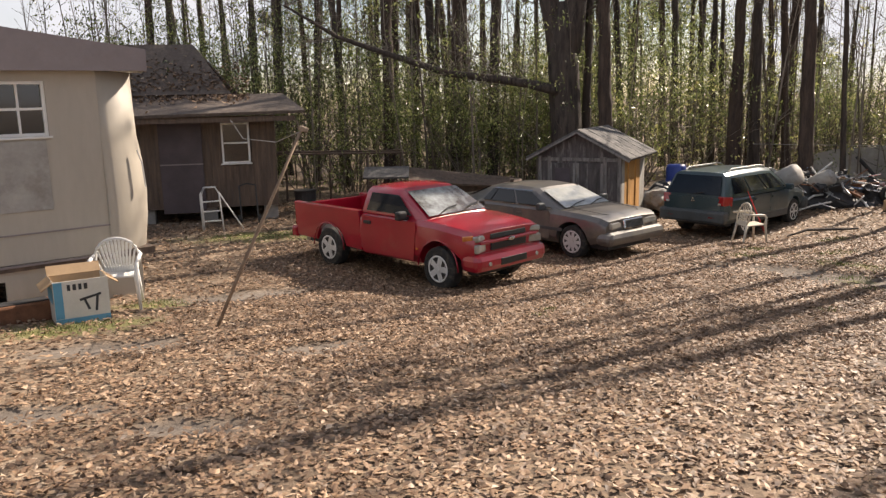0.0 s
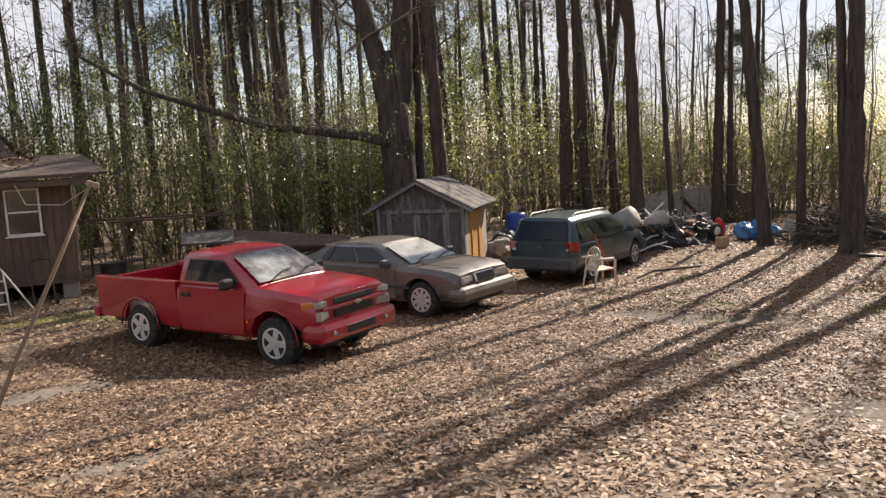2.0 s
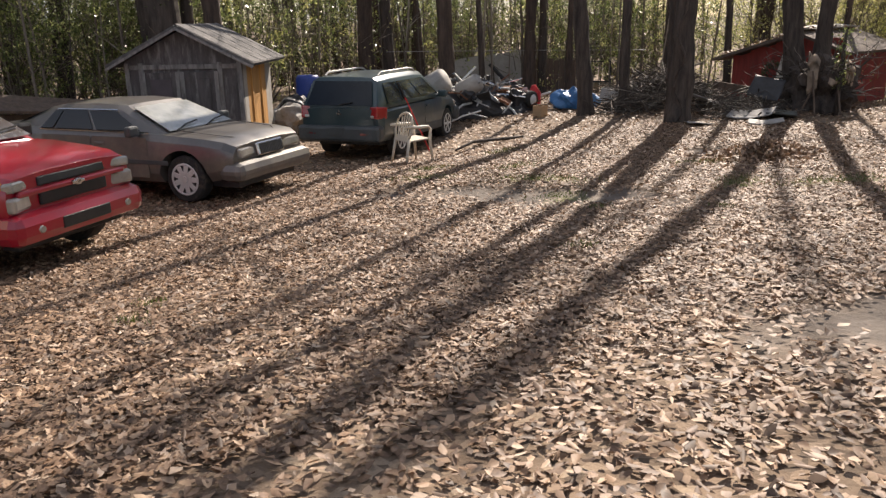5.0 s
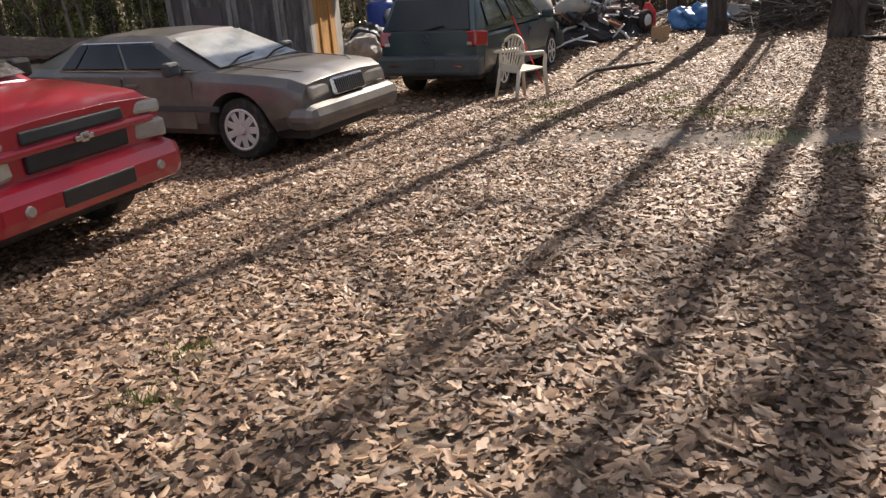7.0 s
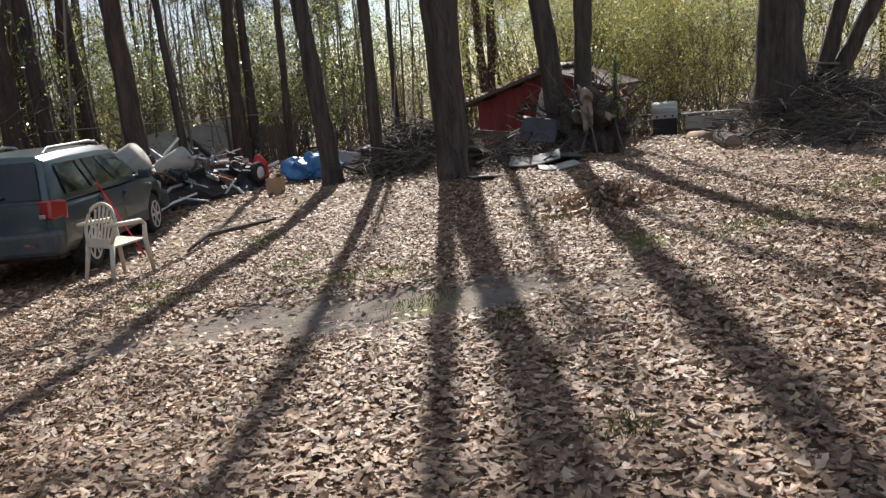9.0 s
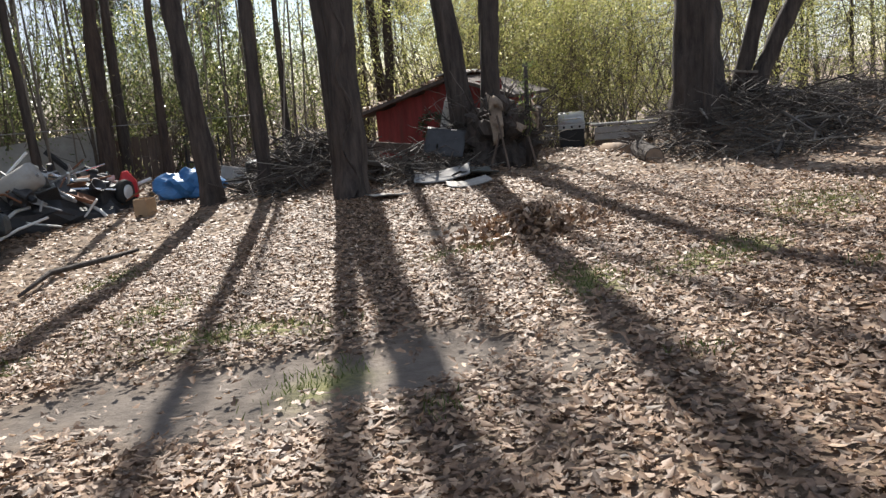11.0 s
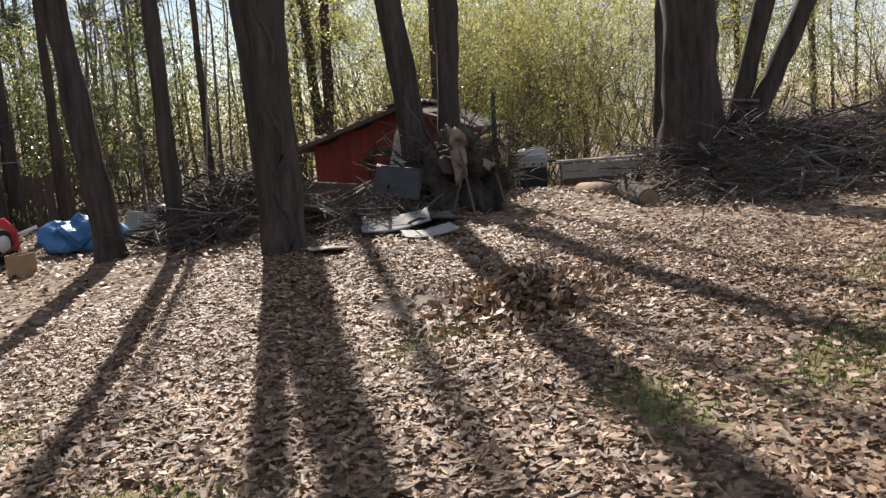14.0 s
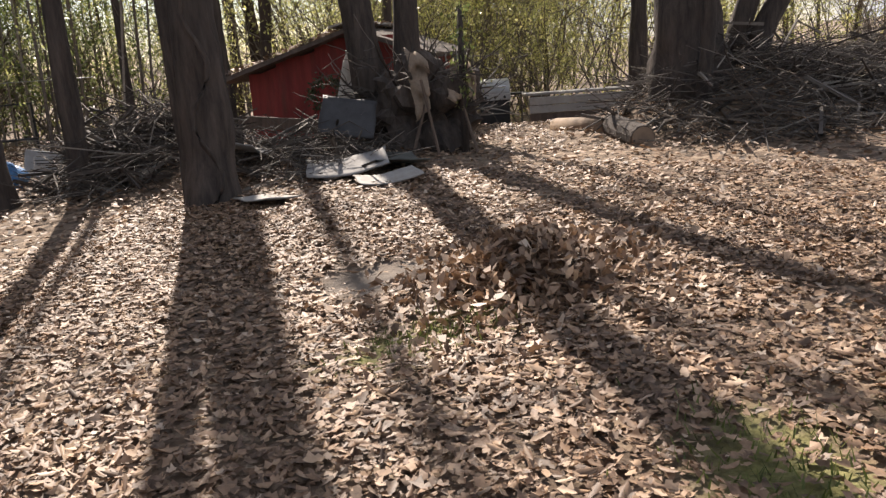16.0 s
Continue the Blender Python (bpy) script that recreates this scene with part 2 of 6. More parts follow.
M_CONCRETE = plain("grey_block", (0.25, 0.24, 0.23), 0.9, 0, 0.2, 5, bump=0.3)
M_SLATE = plain("grey_green_felt", (0.10, 0.105, 0.095), 0.9, 0, 0.25, 4, bump=0.3)
M_TRIM = plain("peeling_pale_trim", (0.22, 0.205, 0.195), 0.85, 0, 0.35, 5, (3, 3, 0.6), 0.5, dirt=(0.075, 0.065, 0.06), dirt_amount=0.5)
M_DARKGLASS = plain("house_window_glass", (0.015, 0.017, 0.018), 0.05, 0, 0.3, 2, bump=0, coat=1.0)
M_WIRE = plain("service_wire", (0.30, 0.30, 0.30), 0.5, 0.2, 0.1, 4, bump=0)


# ---- mesh helpers ----
def link_bm(name, bm, mat, parent=None, label="", smooth=False):
    me = bpy.data.meshes.new(name)
    bmesh.ops.recalc_face_normals(bm, faces=bm.faces[:])
    bm.to_mesh(me)
    bm.free()
    if smooth:
        me.polygons.foreach_set("use_smooth", [True] * len(me.polygons))
    me.materials.append(mat)
    ob = new(name, me)
    if parent is not None:
        ob.parent = parent
    if label:
        ob["label"] = label
    return ob


def part(name, bm, mat, parent, label="", smooth=False):
    return link_bm(name, bm, mat, parent, label, smooth)


def thing(name, m, label, category, group="", kind=""):
    ob = new(name)
    ob.matrix_basis = m
    return tagged(ob, label, category, group, kind)


def box_into(bm, size, m=Matrix(), bevel=0.0):
    made = bmesh.ops.create_cube(bm, size=1.0, matrix=m @ Matrix.Diagonal((*size, 1)))
    if bevel:
        edges = list({e for v in made["verts"] for e in v.link_edges})
        bmesh.ops.bevel(bm, geom=edges, offset=bevel, segments=2, affect="EDGES", profile=0.5)
    return bm


def box(size, at=(0, 0, 0), rot=(0, 0, 0), bevel=0.0):
    return box_into(bmesh.new(), size, pose(*at, *rot), bevel)


def tube_into(bm, pts, radii, seg=8, cap=True):
    """A tube along points with a radius at each."""
    rings = []
    for i, p in enumerate(pts):
        p = Vector(p)
        d = (Vector(pts[min(i + 1, len(pts) - 1)]) - Vector(pts[max(i - 1, 0)])).normalized()
        a = d.orthogonal().normalized() if abs(d.z) < 0.9 else Vector((1, 0, 0)).cross(d).normalized()
        b = d.cross(a)
        r = radii[i] if isinstance(radii, (list, tuple)) else radii
        rings.append([bm.verts.new(p + (a * math.cos(t) + b * math.sin(t)) * r) for t in (2 * math.pi * k / seg for k in range(seg))])
    for r0, r1 in zip(rings, rings[1:]):
        for k in range(seg):
            bm.faces.new((r0[k], r0[(k + 1) % seg], r1[(k + 1) % seg], r1[k]))
    if cap:
        bm.faces.new(rings[0][::-1])
        bm.faces.new(rings[-1])
    return bm


def tube(pts, radii, seg=8):
    return tube_into(bmesh.new(), pts, radii, seg)


def lathe(profile, seg=24, axis="Z"):
    """Profile of (radius, height), turned about z or laid along y."""
    bm = bmesh.new()
    rings = []
    for r, h in profile:
        ring = []
        for k in range(seg):
            t = 2 * math.pi * k / seg
            x, y = r * math.cos(t), r * math.sin(t)
            ring.append(bm.verts.new((x, y, h) if axis == "Z" else (x, h, y)))
        rings.append(ring)
    for r0, r1 in zip(rings, rings[1:]):
        for k in range(seg):
            bm.faces.new((r0[k], r0[(k + 1) % seg], r1[(k + 1) % seg], r1[k]))
    bm.faces.new(rings[0][::-1])
    bm.faces.new(rings[-1])
    return bm


def slab(corners, thick):
    """A thin solid from corners in order; the thickness grows along their normal."""
    bm = bmesh.new()
    c = [Vector(p) for p in corners]
    n = (c[1] - c[0]).cross(c[2] - c[0]).normalized() * thick
    lo, hi = [bm.verts.new(p) for p in c], [bm.verts.new(p + n) for p in c]
    bm.faces.new(lo[::-1])
    bm.faces.new(hi)
    for k in range(len(c)):
        j = (k + 1) % len(c)
        bm.faces.new((lo[k], lo[j], hi[j], hi[k]))
    return bm


def quads_mesh(name, verts, mat, faces_per=1):
    """One mesh of loose quads, four vertices each, from an array (n, 4, 3)."""
    n = len(verts)
    me = bpy.data.meshes.new(name)
    me.vertices.add(4 * n)
    me.vertices.foreach_set("co", np.ascontiguousarray(verts, np.float32).ravel())
    me.loops.add(4 * n)
    me.loops.foreach_set("vertex_index", np.arange(4 * n, dtype=np.int32))
    me.polygons.add(n)
    me.polygons.foreach_set("loop_start", np.arange(0, 4 * n, 4, dtype=np.int32))
    me.update(calc_edges=True)
    me.materials.append(mat)
    return me


def oak_leaves(rng, centres, length, width, lobed=False):
    """Lying leaves, folded along the midrib and curled: outlines (n, 6, 3), or (n, 10, 3) with lobes."""
    n = len(centres)
    yaw, tip, roll = rng.uniform(0, 2 * np.pi, n), rng.normal(0, 0.19, n), rng.normal(0, 0.28, n)
    u = np.stack([np.cos(yaw) * np.cos(tip), np.sin(yaw) * np.cos(tip), np.sin(tip)], 1)
    s = np.stack([-np.sin(yaw) * np.cos(roll), np.cos(yaw) * np.cos(roll), np.sin(roll)], 1)
    ln, wd = length * rng.uniform(0.5, 1.35, (n, 1)), width * rng.uniform(0.55, 1.3, (n, 1))
    up = np.array([0, 0, 1.0])
    fold, curl = up * wd * rng.uniform(-0.15, 0.45, (n, 1)), up * ln * rng.uniform(-0.08, 0.2, (n, 1))
    c = np.asarray(centres)
    stations = ((-0.24, 0.32), (0.16, 0.5)) if not lobed else ((-0.27, 0.34), (-0.10, 0.24), (0.12, 0.52), (0.30, 0.22))

    def edge(sign):
        return [c + sign * s * wd * (w + rng.uniform(-0.07, 0.07, (n, 1))) + u * ln * a + fold * (w / 0.5) ** 2 + curl * (2 * a) ** 2 for a, w in stations]

    return np.stack([c - u * ln / 2 + curl, *edge(1), c + u * ln / 2 + curl, *edge(-1)[::-1]], 1)


def leaves_mesh(name, outlines, mat):
    """Leaves of two faces each over the midrib; outlines is a list of arrays (n, 6 or 10, 3)."""
    co, idx, starts, at, loop = [], [], [], 0, 0
    for arr in outlines:
        n, k = arr.shape[:2]
        h = k // 2
        o = np.arange(n)[:, None] * k + at
        idx.append(np.concatenate([o + np.arange(h + 1), o + np.array([0, *range(h, k)])], 1).ravel())
        starts.append(loop + np.arange(0, n * 2 * (h + 1), h + 1))
        co.append(arr.reshape(-1, 3))
        at, loop = at + n * k, loop + n * 2 * (h + 1)
    co, idx, starts = np.concatenate(co), np.concatenate(idx), np.concatenate(starts)
    me = bpy.data.meshes.new(name)
    me.vertices.add(len(co))
    me.vertices.foreach_set("co", np.ascontiguousarray(co, np.float32).ravel())
    me.loops.add(len(idx))
    me.loops.foreach_set("vertex_index", idx.astype(np.int32))
    me.polygons.add(len(starts))
    me.polygons.foreach_set("loop_start", starts.astype(np.int32))
    me.update(calc_edges=True)
    me.materials.append(mat)
    return me


def leaf_quads(rng, centres, length, width, flat=0.0):
    """Kite-shaped leaves at the centres, turned at random; flat 1 lays them down."""
    n = len(centres)
    yaw, tip, roll = rng.uniform(0, 2 * np.pi, n), rng.normal(0, 1, n) * (1.2 - flat), rng.normal(0, 1, n) * (1.2 - flat)
    u = np.stack([np.cos(yaw) * np.cos(tip), np.sin(yaw) * np.cos(tip), np.sin(tip)], 1)
    s = np.stack([-np.sin(yaw) * np.cos(roll), np.cos(yaw) * np.cos(roll), np.sin(roll)], 1)
    ln = length * rng.uniform(0.6, 1.3, (n, 1))
    wd = width * rng.uniform(0.6, 1.3, (n, 1))
    lift = np.array([0, 0, 1.0]) * wd * rng.uniform(-0.3, 0.5, (n, 1))
    c = np.asarray(centres)
    return np.stack([c - u * ln / 2, c + s * wd / 2 - u * ln * 0.05 + lift, c + u * ln / 2, c - s * wd / 2 - u * ln * 0.05 + lift], 1)


# ---- ground ----
PROFILE = [(-60, 1.0), (-6, 0.05), (0, -0.25), (3, -0.55), (6, -0.87), (9, -1.15), (11, -1.34), (13, -1.42), (16, -1.46), (20, -1.52), (90, -1.6)]


def step(a, b, v):
    u = min(max((v - a) / (b - a), 0.0), 1.0)
    return u * u * (3 - 2 * u)


def along(v):
    for (x0, y0), (x1, y1) in zip(PROFILE, PROFILE[1:]):
        if v <= x1:
            return y0 + (y1 - y0) * max(0.0, (v - x0) / (x1 - x0))
    return PROFILE[-1][1]


MOUNDS = [(16.4, 11.9, 1.15, 0.62), (13.4, 17.3, 1.1, 0.38), (14.9, 15.6, 0.8, 0.15), (18.5, 10.0, 2.2, 0.55)]

DIPS = [(6.9, 17.6, 6, 0.22), (-0.2, 12.9, 6, 0.12), (2.5, 15.7, 6, 0.22)]


def ground_z(x, y):
    z = (along(y - 1) + along(y) + along(y + 1)) / 3 + 0.14 * step(9, 14, x) * step(9, 13, y)
    for dx, dy, r2, d in DIPS:
        z -= d * math.exp(-((x - dx) ** 2 + (y - dy) ** 2) / r2)
    z -= 0.62 * step(17, 23, x) * step(12, 15.5, y)
    for mx, my, r, h in MOUNDS:
        z += h * math.exp(-((x - mx) ** 2 + (y - my) ** 2) / (r * r))
    return z


# x, y, half length, half width, turn, red: bare soil, green: moss and grass
PATCHES = [
    (4.9, 6.4, 1.3, 0.65, -30, 1), (6.1, 11.85, 2.1, 0.72, -55, 1), (4.6, 13.3, 0.8, 0.3, -45, 1), (10.2, 13.15, 0.65, 0.4, -40, 1), (-1.9, 5.4, 0.5, 0.25, 0, 1), (-3.1, 5.8, 0.6, 0.25, 0, 1), (-2.9, 11.6, 1.3, 0.45, 35, 1), (-3.6, 8.2, 1.0, 0.35, 25, 1), (-1.2, 8.0, 0.9, 0.3, 20, 1),
    (6.75, 12.8, 0.8, 0.3, -55, 0), (5.6, 14.05, 0.55, 0.25, -30, 0), (7.15, 14.0, 0.6, 0.25, 10, 0), (9.1, 10.2, 0.8, 0.35, -15, 0), (11.1, 9.8, 1.0, 0.5, 0, 0), (8.4, 11.0, 0.5, 0.28, 30, 0), (9.3, 12.5, 0.5, 0.25, -30, 0),
    (8.0, 15.8, 0.5, 0.25, 20, 0), (6.0, 14.8, 0.5, 0.25, 0, 0), (-3.6, 17.4, 2.0, 0.7, 10, 0), (-4.4, 9.3, 1.0, 0.5, 30, 0), (-4.0, 10.9, 0.6, 0.3, 0, 0), (6.2, 11.6, 0.35, 0.2, 0, 0),
]


def patch_at(x, y):
    soil = green = 0.0
    ragged = 0.45 * noise.noise(Vector((x * 1.9, y * 1.9, 3))) + 0.25 * noise.noise(Vector((x * 5.1, y * 5.1, 8)))
    for px, py, a, b, turn, is_soil in PATCHES:
        c, s = math.cos(radians(turn)), math.sin(radians(turn))
        u, v = ((x - px) * c + (y - py) * s) / a, (-(x - px) * s + (y - py) * c) / b
        f = 1 - step(0.45, 1.25, math.hypot(u, v) + ragged)
        if is_soil:
            soil = max(soil, f)
        else:
            green = max(green, 0.92 * f)
    return soil, green


def axis_steps(lo, hi, near_lo, near_hi, fine):
    out = list(np.arange(near_lo, near_hi + 1e-6, fine))
    d, v = fine, near_hi
    while v < hi:
        d *= 1.35
        v += d
        out.append(v)
    d, v = fine, near_lo
    while v > lo:
        d *= 1.35
        v -= d
        out.insert(0, v)
    return out


gx, gy = axis_steps(-400, 400, -7, 20, 0.16), axis_steps(-300, 500, 1, 22, 0.16)
g_verts, g_cols = [], []
for yy in gy:
    for xx in gx:
        s_, m_ = patch_at(xx, yy) if -8 < xx < 21 and 0 < yy < 23 else (0.0, 0.0)
        bumpy = 0.022 * noise.noise(Vector((xx * 1.4, yy * 1.4, 0))) + 0.012 * noise.noise(Vector((xx * 5, yy * 5, 7)))
        g_verts.append((xx, yy, ground_z(xx, yy) + bumpy - 0.03 * s_))
        g_cols.append((s_, m_, 0, 1))
nx = len(gx)
g_me = bpy.data.meshes.new("ground")
g_me.from_pydata(g_verts, [], [(j * nx + i, j * nx + i + 1, (j + 1) * nx + i + 1, (j + 1) * nx + i) for j in range(len(gy) - 1) for i in range(nx - 1)])
att = g_me.color_attributes.new("patch", "FLOAT_COLOR", "POINT")
att.data.foreach_set("color", np.array(g_cols, np.float32).ravel())
g_me.polygons.foreach_set("use_smooth", [True] * len(g_me.polygons))
g_me.materials.append(M_GROUND)
tagged(new("ground", g_me), "brown yard soil under a thick layer of fallen leaves", "ground", kind="structure")


def scatter(rng, per_metre, x0, x1, y0, y1, hole=None):
    """Places for leaves, thinner on bare soil and moss and in drifts, none in the hole (x0, x1, y0, y1)."""
    out = []
    count = int(per_metre * (x1 - x0) * (y1 - y0))
    for x, y in zip(rng.uniform(x0, x1, count), rng.uniform(y0, y1, count)):
        if hole and hole[0] < x < hole[1] and hole[2] < y < hole[3]:
            continue
        s_, m_ = patch_at(x, y)
        drift = 0.86 + 0.5 * noise.noise(Vector((x * 0.9, y * 0.9, 11)))
        if rng.random() < drift * (1 - 0.95 * s_) * (1 - 0.6 * m_):
            out.append((x, y, ground_z(x, y) + 0.008 + rng.uniform(0, 0.032)))
    return np.array(out)


rng = np.random.default_rng(5)
CLOSE = (-2.0, 12.0, 7.0, 16.0)
YARD = (-3.5, 13.5, 2.5, 16.5)
close = scatter(rng, 1250, *CLOSE)
near = scatter(rng, 760, *YARD, hole=CLOSE)
mid = scatter(rng, 170, -7, 22, 1.5, 24, hole=YARD)
crumbs = scatter(rng, 420, *CLOSE)
tagged(new("leaf_litter", leaves_mesh("leaf_litter", [oak_leaves(rng, close, 0.064, 0.038, True), oak_leaves(rng, near, 0.062, 0.034), oak_leaves(rng, mid, 0.08, 0.046), oak_leaves(rng, crumbs, 0.028, 0.017)], M_LEAF)), "dry brown and tan fallen oak leaves on the ground", "fallen leaves", kind="stuff")
pile_r = np.abs(rng.normal(0, 0.42, 2600))
pile_a = rng.uniform(0, 2 * np.pi, 2600)
pile = np.array([(10.3 + r * math.cos(a) * 1.3, 12.3 + r * math.sin(a), 0) for r, a in zip(pile_r, pile_a)])
pile[:, 2] = [ground_z(x, y) + 0.03 + rng.uniform(0, 1) * 0.22 * math.exp(-(r / 0.45) ** 2) for (x, y, _), r in zip(pile, pile_r)]
tagged(new("leaf_pile", quads_mesh("leaf_pile", leaf_quads(rng, pile, 0.09, 0.05, 0.5), M_LEAF)), "raked heap of dry brown oak leaves", "leaf pile", kind="stuff")


# ---- trees ----
def trunk_points(rng, height, lean, sway):
    pts, n = [], 12
    for k in range(n + 1):
        f = k / n
        pts.append(Vector((lean[0] * height * f + sway * math.sin(f * 5 + rng.random() * 0.5) * f, lean[1] * height * f + sway * math.cos(f * 4 + 1) * f, height * f)))
    return pts


def grow(bm, rng, start, way, length, radius, depth, seg=5, twigs=None):
    """A branch with forks, joined into the mesh given."""
    pts, radii, p, d = [start], [radius], Vector(start), Vector(way).normalized()
    n = 4
    for k in range(n):
        d = (d + Vector(rng.normal(0, 0.16, 3)) + Vector((0, 0, 0.05))).normalized()
        p = p + d * length / n
        pts.append(p.copy())
        radii.append(max(radius * (1 - 0.8 * (k + 1) / n), 0.004))
    tube_into(bm, pts, radii, seg, cap=False)
    if depth > 0:
        for k in range(1, n + 1):
            for _ in range(2 if k > 1 else 1):
                side = (d + Vector(rng.normal(0, 0.8, 3))).normalized()
                grow(bm, rng, pts[k], side, length * rng.uniform(0.4, 0.65), radii[k] * 0.75 + 0.002, depth - 1, 3, twigs)
    elif twigs is not None:
        twigs.append(pts[-1])


def tree(rng, name, m, radius, height, lean, kind, label, mat, group="", sparse=False, full=False):
    ob = thing(name, m, label, "tree", group)
    pts = trunk_points(rng, height, lean, 0.12 if kind != "pine" else 0.06)
    radii = [radius * (1.0 - 0.72 * k / 12) for k in range(13)]
    pts.insert(1, pts[0].lerp(pts[1], 0.3))
    radii.insert(1, radius * 1.02)
    radii[0] = radius * 1.45
    pts[0] = pts[0] + Vector((0, 0, -0.25))
    fine_p, fine_r = [], []
    for k in range(len(pts) - 1):
        cuts = 5 if k < 6 else 2
        for q in range(cuts):
            fine_p.append(pts[k].lerp(pts[k + 1], q / cuts))
            fine_r.append(radii[k] + (radii[k + 1] - radii[k]) * q / cuts)
    bm = tube(fine_p + [pts[-1]], fine_r + [radii[-1]], 18)
    for v in bm.verts:
        v.co += Vector((noise.noise(Vector((v.co.x * 14, v.co.y * 14, v.co.z * 1.5))), noise.noise(Vector((v.co.x * 14 + 5, v.co.y * 14, v.co.z * 1.5))), 0)) * radius * 0.16
        v.co += Vector((noise.noise(v.co * 2.2), noise.noise(v.co * 2.2 + Vector((9, 0, 0))), 0)) * radius * 0.28
    part("trunk", bm, mat, ob, smooth=True)
    bm, tips = bmesh.new(), []
    low = 0.5 if full else 0.6 if kind != "pine" else 0.66
    limbs = 10 if full else 5 if kind != "pine" else 7
    for k in range(limbs):
        f = low + (0.97 - low) * k / (limbs - 1)
        a = rng.uniform(0, 6.28)
        i = min(int(f * 12) + 1, 12)
        ln = height * (0.27 if kind != "pine" else 0.16) * rng.uniform(0.6, 1.15) * (1.25 - f)
        grow(bm, rng, pts[i], (math.cos(a), math.sin(a), 0.55 if kind != "pine" else 0.12), ln * 1.5, radii[i] * 0.36, 1 if sparse else 2, 5, tips)
    part("branchwork", bm, M_TWIG, ob)
    if kind == "pine":
        tuft = 7 if sparse else 12
        c = np.repeat(np.array([tuple(p) for p in tips]), tuft, axis=0) + rng.normal(0, 0.22, (len(tips) * tuft, 3))
        crown = new("crown", quads_mesh("crown", leaf_quads(rng, c, 0.28, 0.05), M_NEEDLE))
        crown.parent = ob
    return ob


# near trunks: x, y, radius, lean x, lean y
YARD_TREES = [
    (12.06, 15.90, 0.22, 0.0, 0.0), (11.69, 18.32, 0.16, -0.07, 0.06), (12.13, 17.65, 0.105, 0.0, 0.0), (15.14, 15.74, 0.20, -0.06, 0.11), (15.32, 15.43, 0.17, 0.01, -0.03),
    (16.07, 12.13, 0.36, 0.0, 0.02), (15.49, 11.91, 0.075, 0.01, -0.05), (16.6, 11.72, 0.13, 0.04, -0.25), (16.62, 11.55, 0.13, 0.07, -0.45), (20.4, 13.5, 0.16, 0.01, -0.03),
    (12.08, 16.1, 0.12, -0.025, 0.03),
]
BACK_TREES = [
    (13.19, 22.9, 0.16, 0.02, -0.02), (13.7, 22.97, 0.11, 0.0, 0.0), (13.8, 21.9, 0.09, 0.02, 0.0), (19.3, 20.38, 0.12, 0.03, -0.04), (16.28, 20.92, 0.07, 0, 0),
    (4.88, 22.96, 0.22, -0.03, 0.01), (9.01, 24.29, 0.22, 0, 0), (9.78, 24.53, 0.17, -0.03, 0.01), (10.06, 21.68, 0.2, -0.03, 0.01), (10.82, 24.63, 0.13, -0.06, 0.03),
    (1.78, 25.91, 0.2, 0.02, 0), (0.63, 26.95, 0.19, 0.01, 0), (-1.51, 25.91, 0.22, 0, 0), (-3.07, 27.79, 0.14, -0.06, 0), (-4.43, 29.62, 0.15, 0.04, 0.01), (11.09, 26.7, 0.15, 0.1, -0.04), (11.35, 22.17, 0.08, -0.05, 0.02),
]
FAR_TREES = [
    (10.5, 26.9, 0.16, 0, 0), (11.94, 27.36, 0.14, 0, 0), (17.5, 19.85, 0.1, -0.03, 0.03), (20.4, 21.2, 0.13, -0.04, 0.04), (18.5, 17.3, 0.08, 0.02, -0.02), (-9.8, 30.4, 0.2, 0.02, 0),
    (-11.1, 32.1, 0.12, 0.02, 0), (-0.24, 30, 0.11, 0.02, 0), (9.1, 30.7, 0.16, -0.03, 0), (9.2, 32.7, 0.14, -0.03, 0), (10.4, 31.3, 0.09, -0.05, 0), (4.44, 24.06, 0.15, 0.01, 0),
]
trng = np.random.default_rng(11)
for x, y, r, lx, ly in YARD_TREES:
    tree_ob = tree(trng, "tree", pose(x, y, ground_z(x, y)), r, trng.uniform(16, 20), (lx, ly), "hardwood", "bare grey-barked hardwood tree standing in leaf litter", M_BARK, "yard trees", r < 0.3, r > 0.15)
for k, (x, y, r, lx, ly) in enumerate(BACK_TREES + FAR_TREES):
    pine = k % 3 != 1
    tree(trng, "pine_tree" if pine else "tree", pose(x, y, ground_z(x, y)), r, trng.uniform(15, 20), (lx, ly), "pine" if pine else "hardwood", "tall dark-barked pine with bare lower trunk" if pine else "slender leafless hardwood tree at the wood's edge", M_PINE if pine else M_BARK, "trees at the edge of the wood", x > 8, x > 15)

# the wood behind: a few trees, repeated
models = []
for k in range(6):
    pine = k % 2 == 0
    t_ob = tree(trng, "pine_tree" if pine else "tree", pose(-14 + 5.5 * k, 40 + 3 * (k % 2), -1.6), trng.uniform(0.08, 0.2), trng.uniform(13, 19), (trng.normal(0, 0.02), trng.normal(0, 0.02)), "pine" if pine else "hardwood", "tall pine in the wood behind the yard" if pine else "leafless hardwood in the wood behind the yard", M_PINE if pine else M_BARK, "wood behind the yard")
    models.append(t_ob)
for k in range(170):
    a = radians(trng.uniform(-28, 118))
    d = 24 + 34 * trng.random() ** 1.2
    x, y = 5 + d * math.cos(a) * 0.95, 6 + d * math.sin(a)
    if y < 27 and x < 21 and y > 3:
        continue
    sc = trng.uniform(0.7, 1.25)
    if 2 < math.degrees(a) < 66:
        if d < 40 or k % 3:
            continue
        sc *= 0.8
    copy_thing(models[k % 6], pose(x, y, ground_z(x, y) - 0.1, trng.normal(0, 2), trng.normal(0, 2), trng.uniform(0, 360)) @ Matrix.Scale(sc, 4))

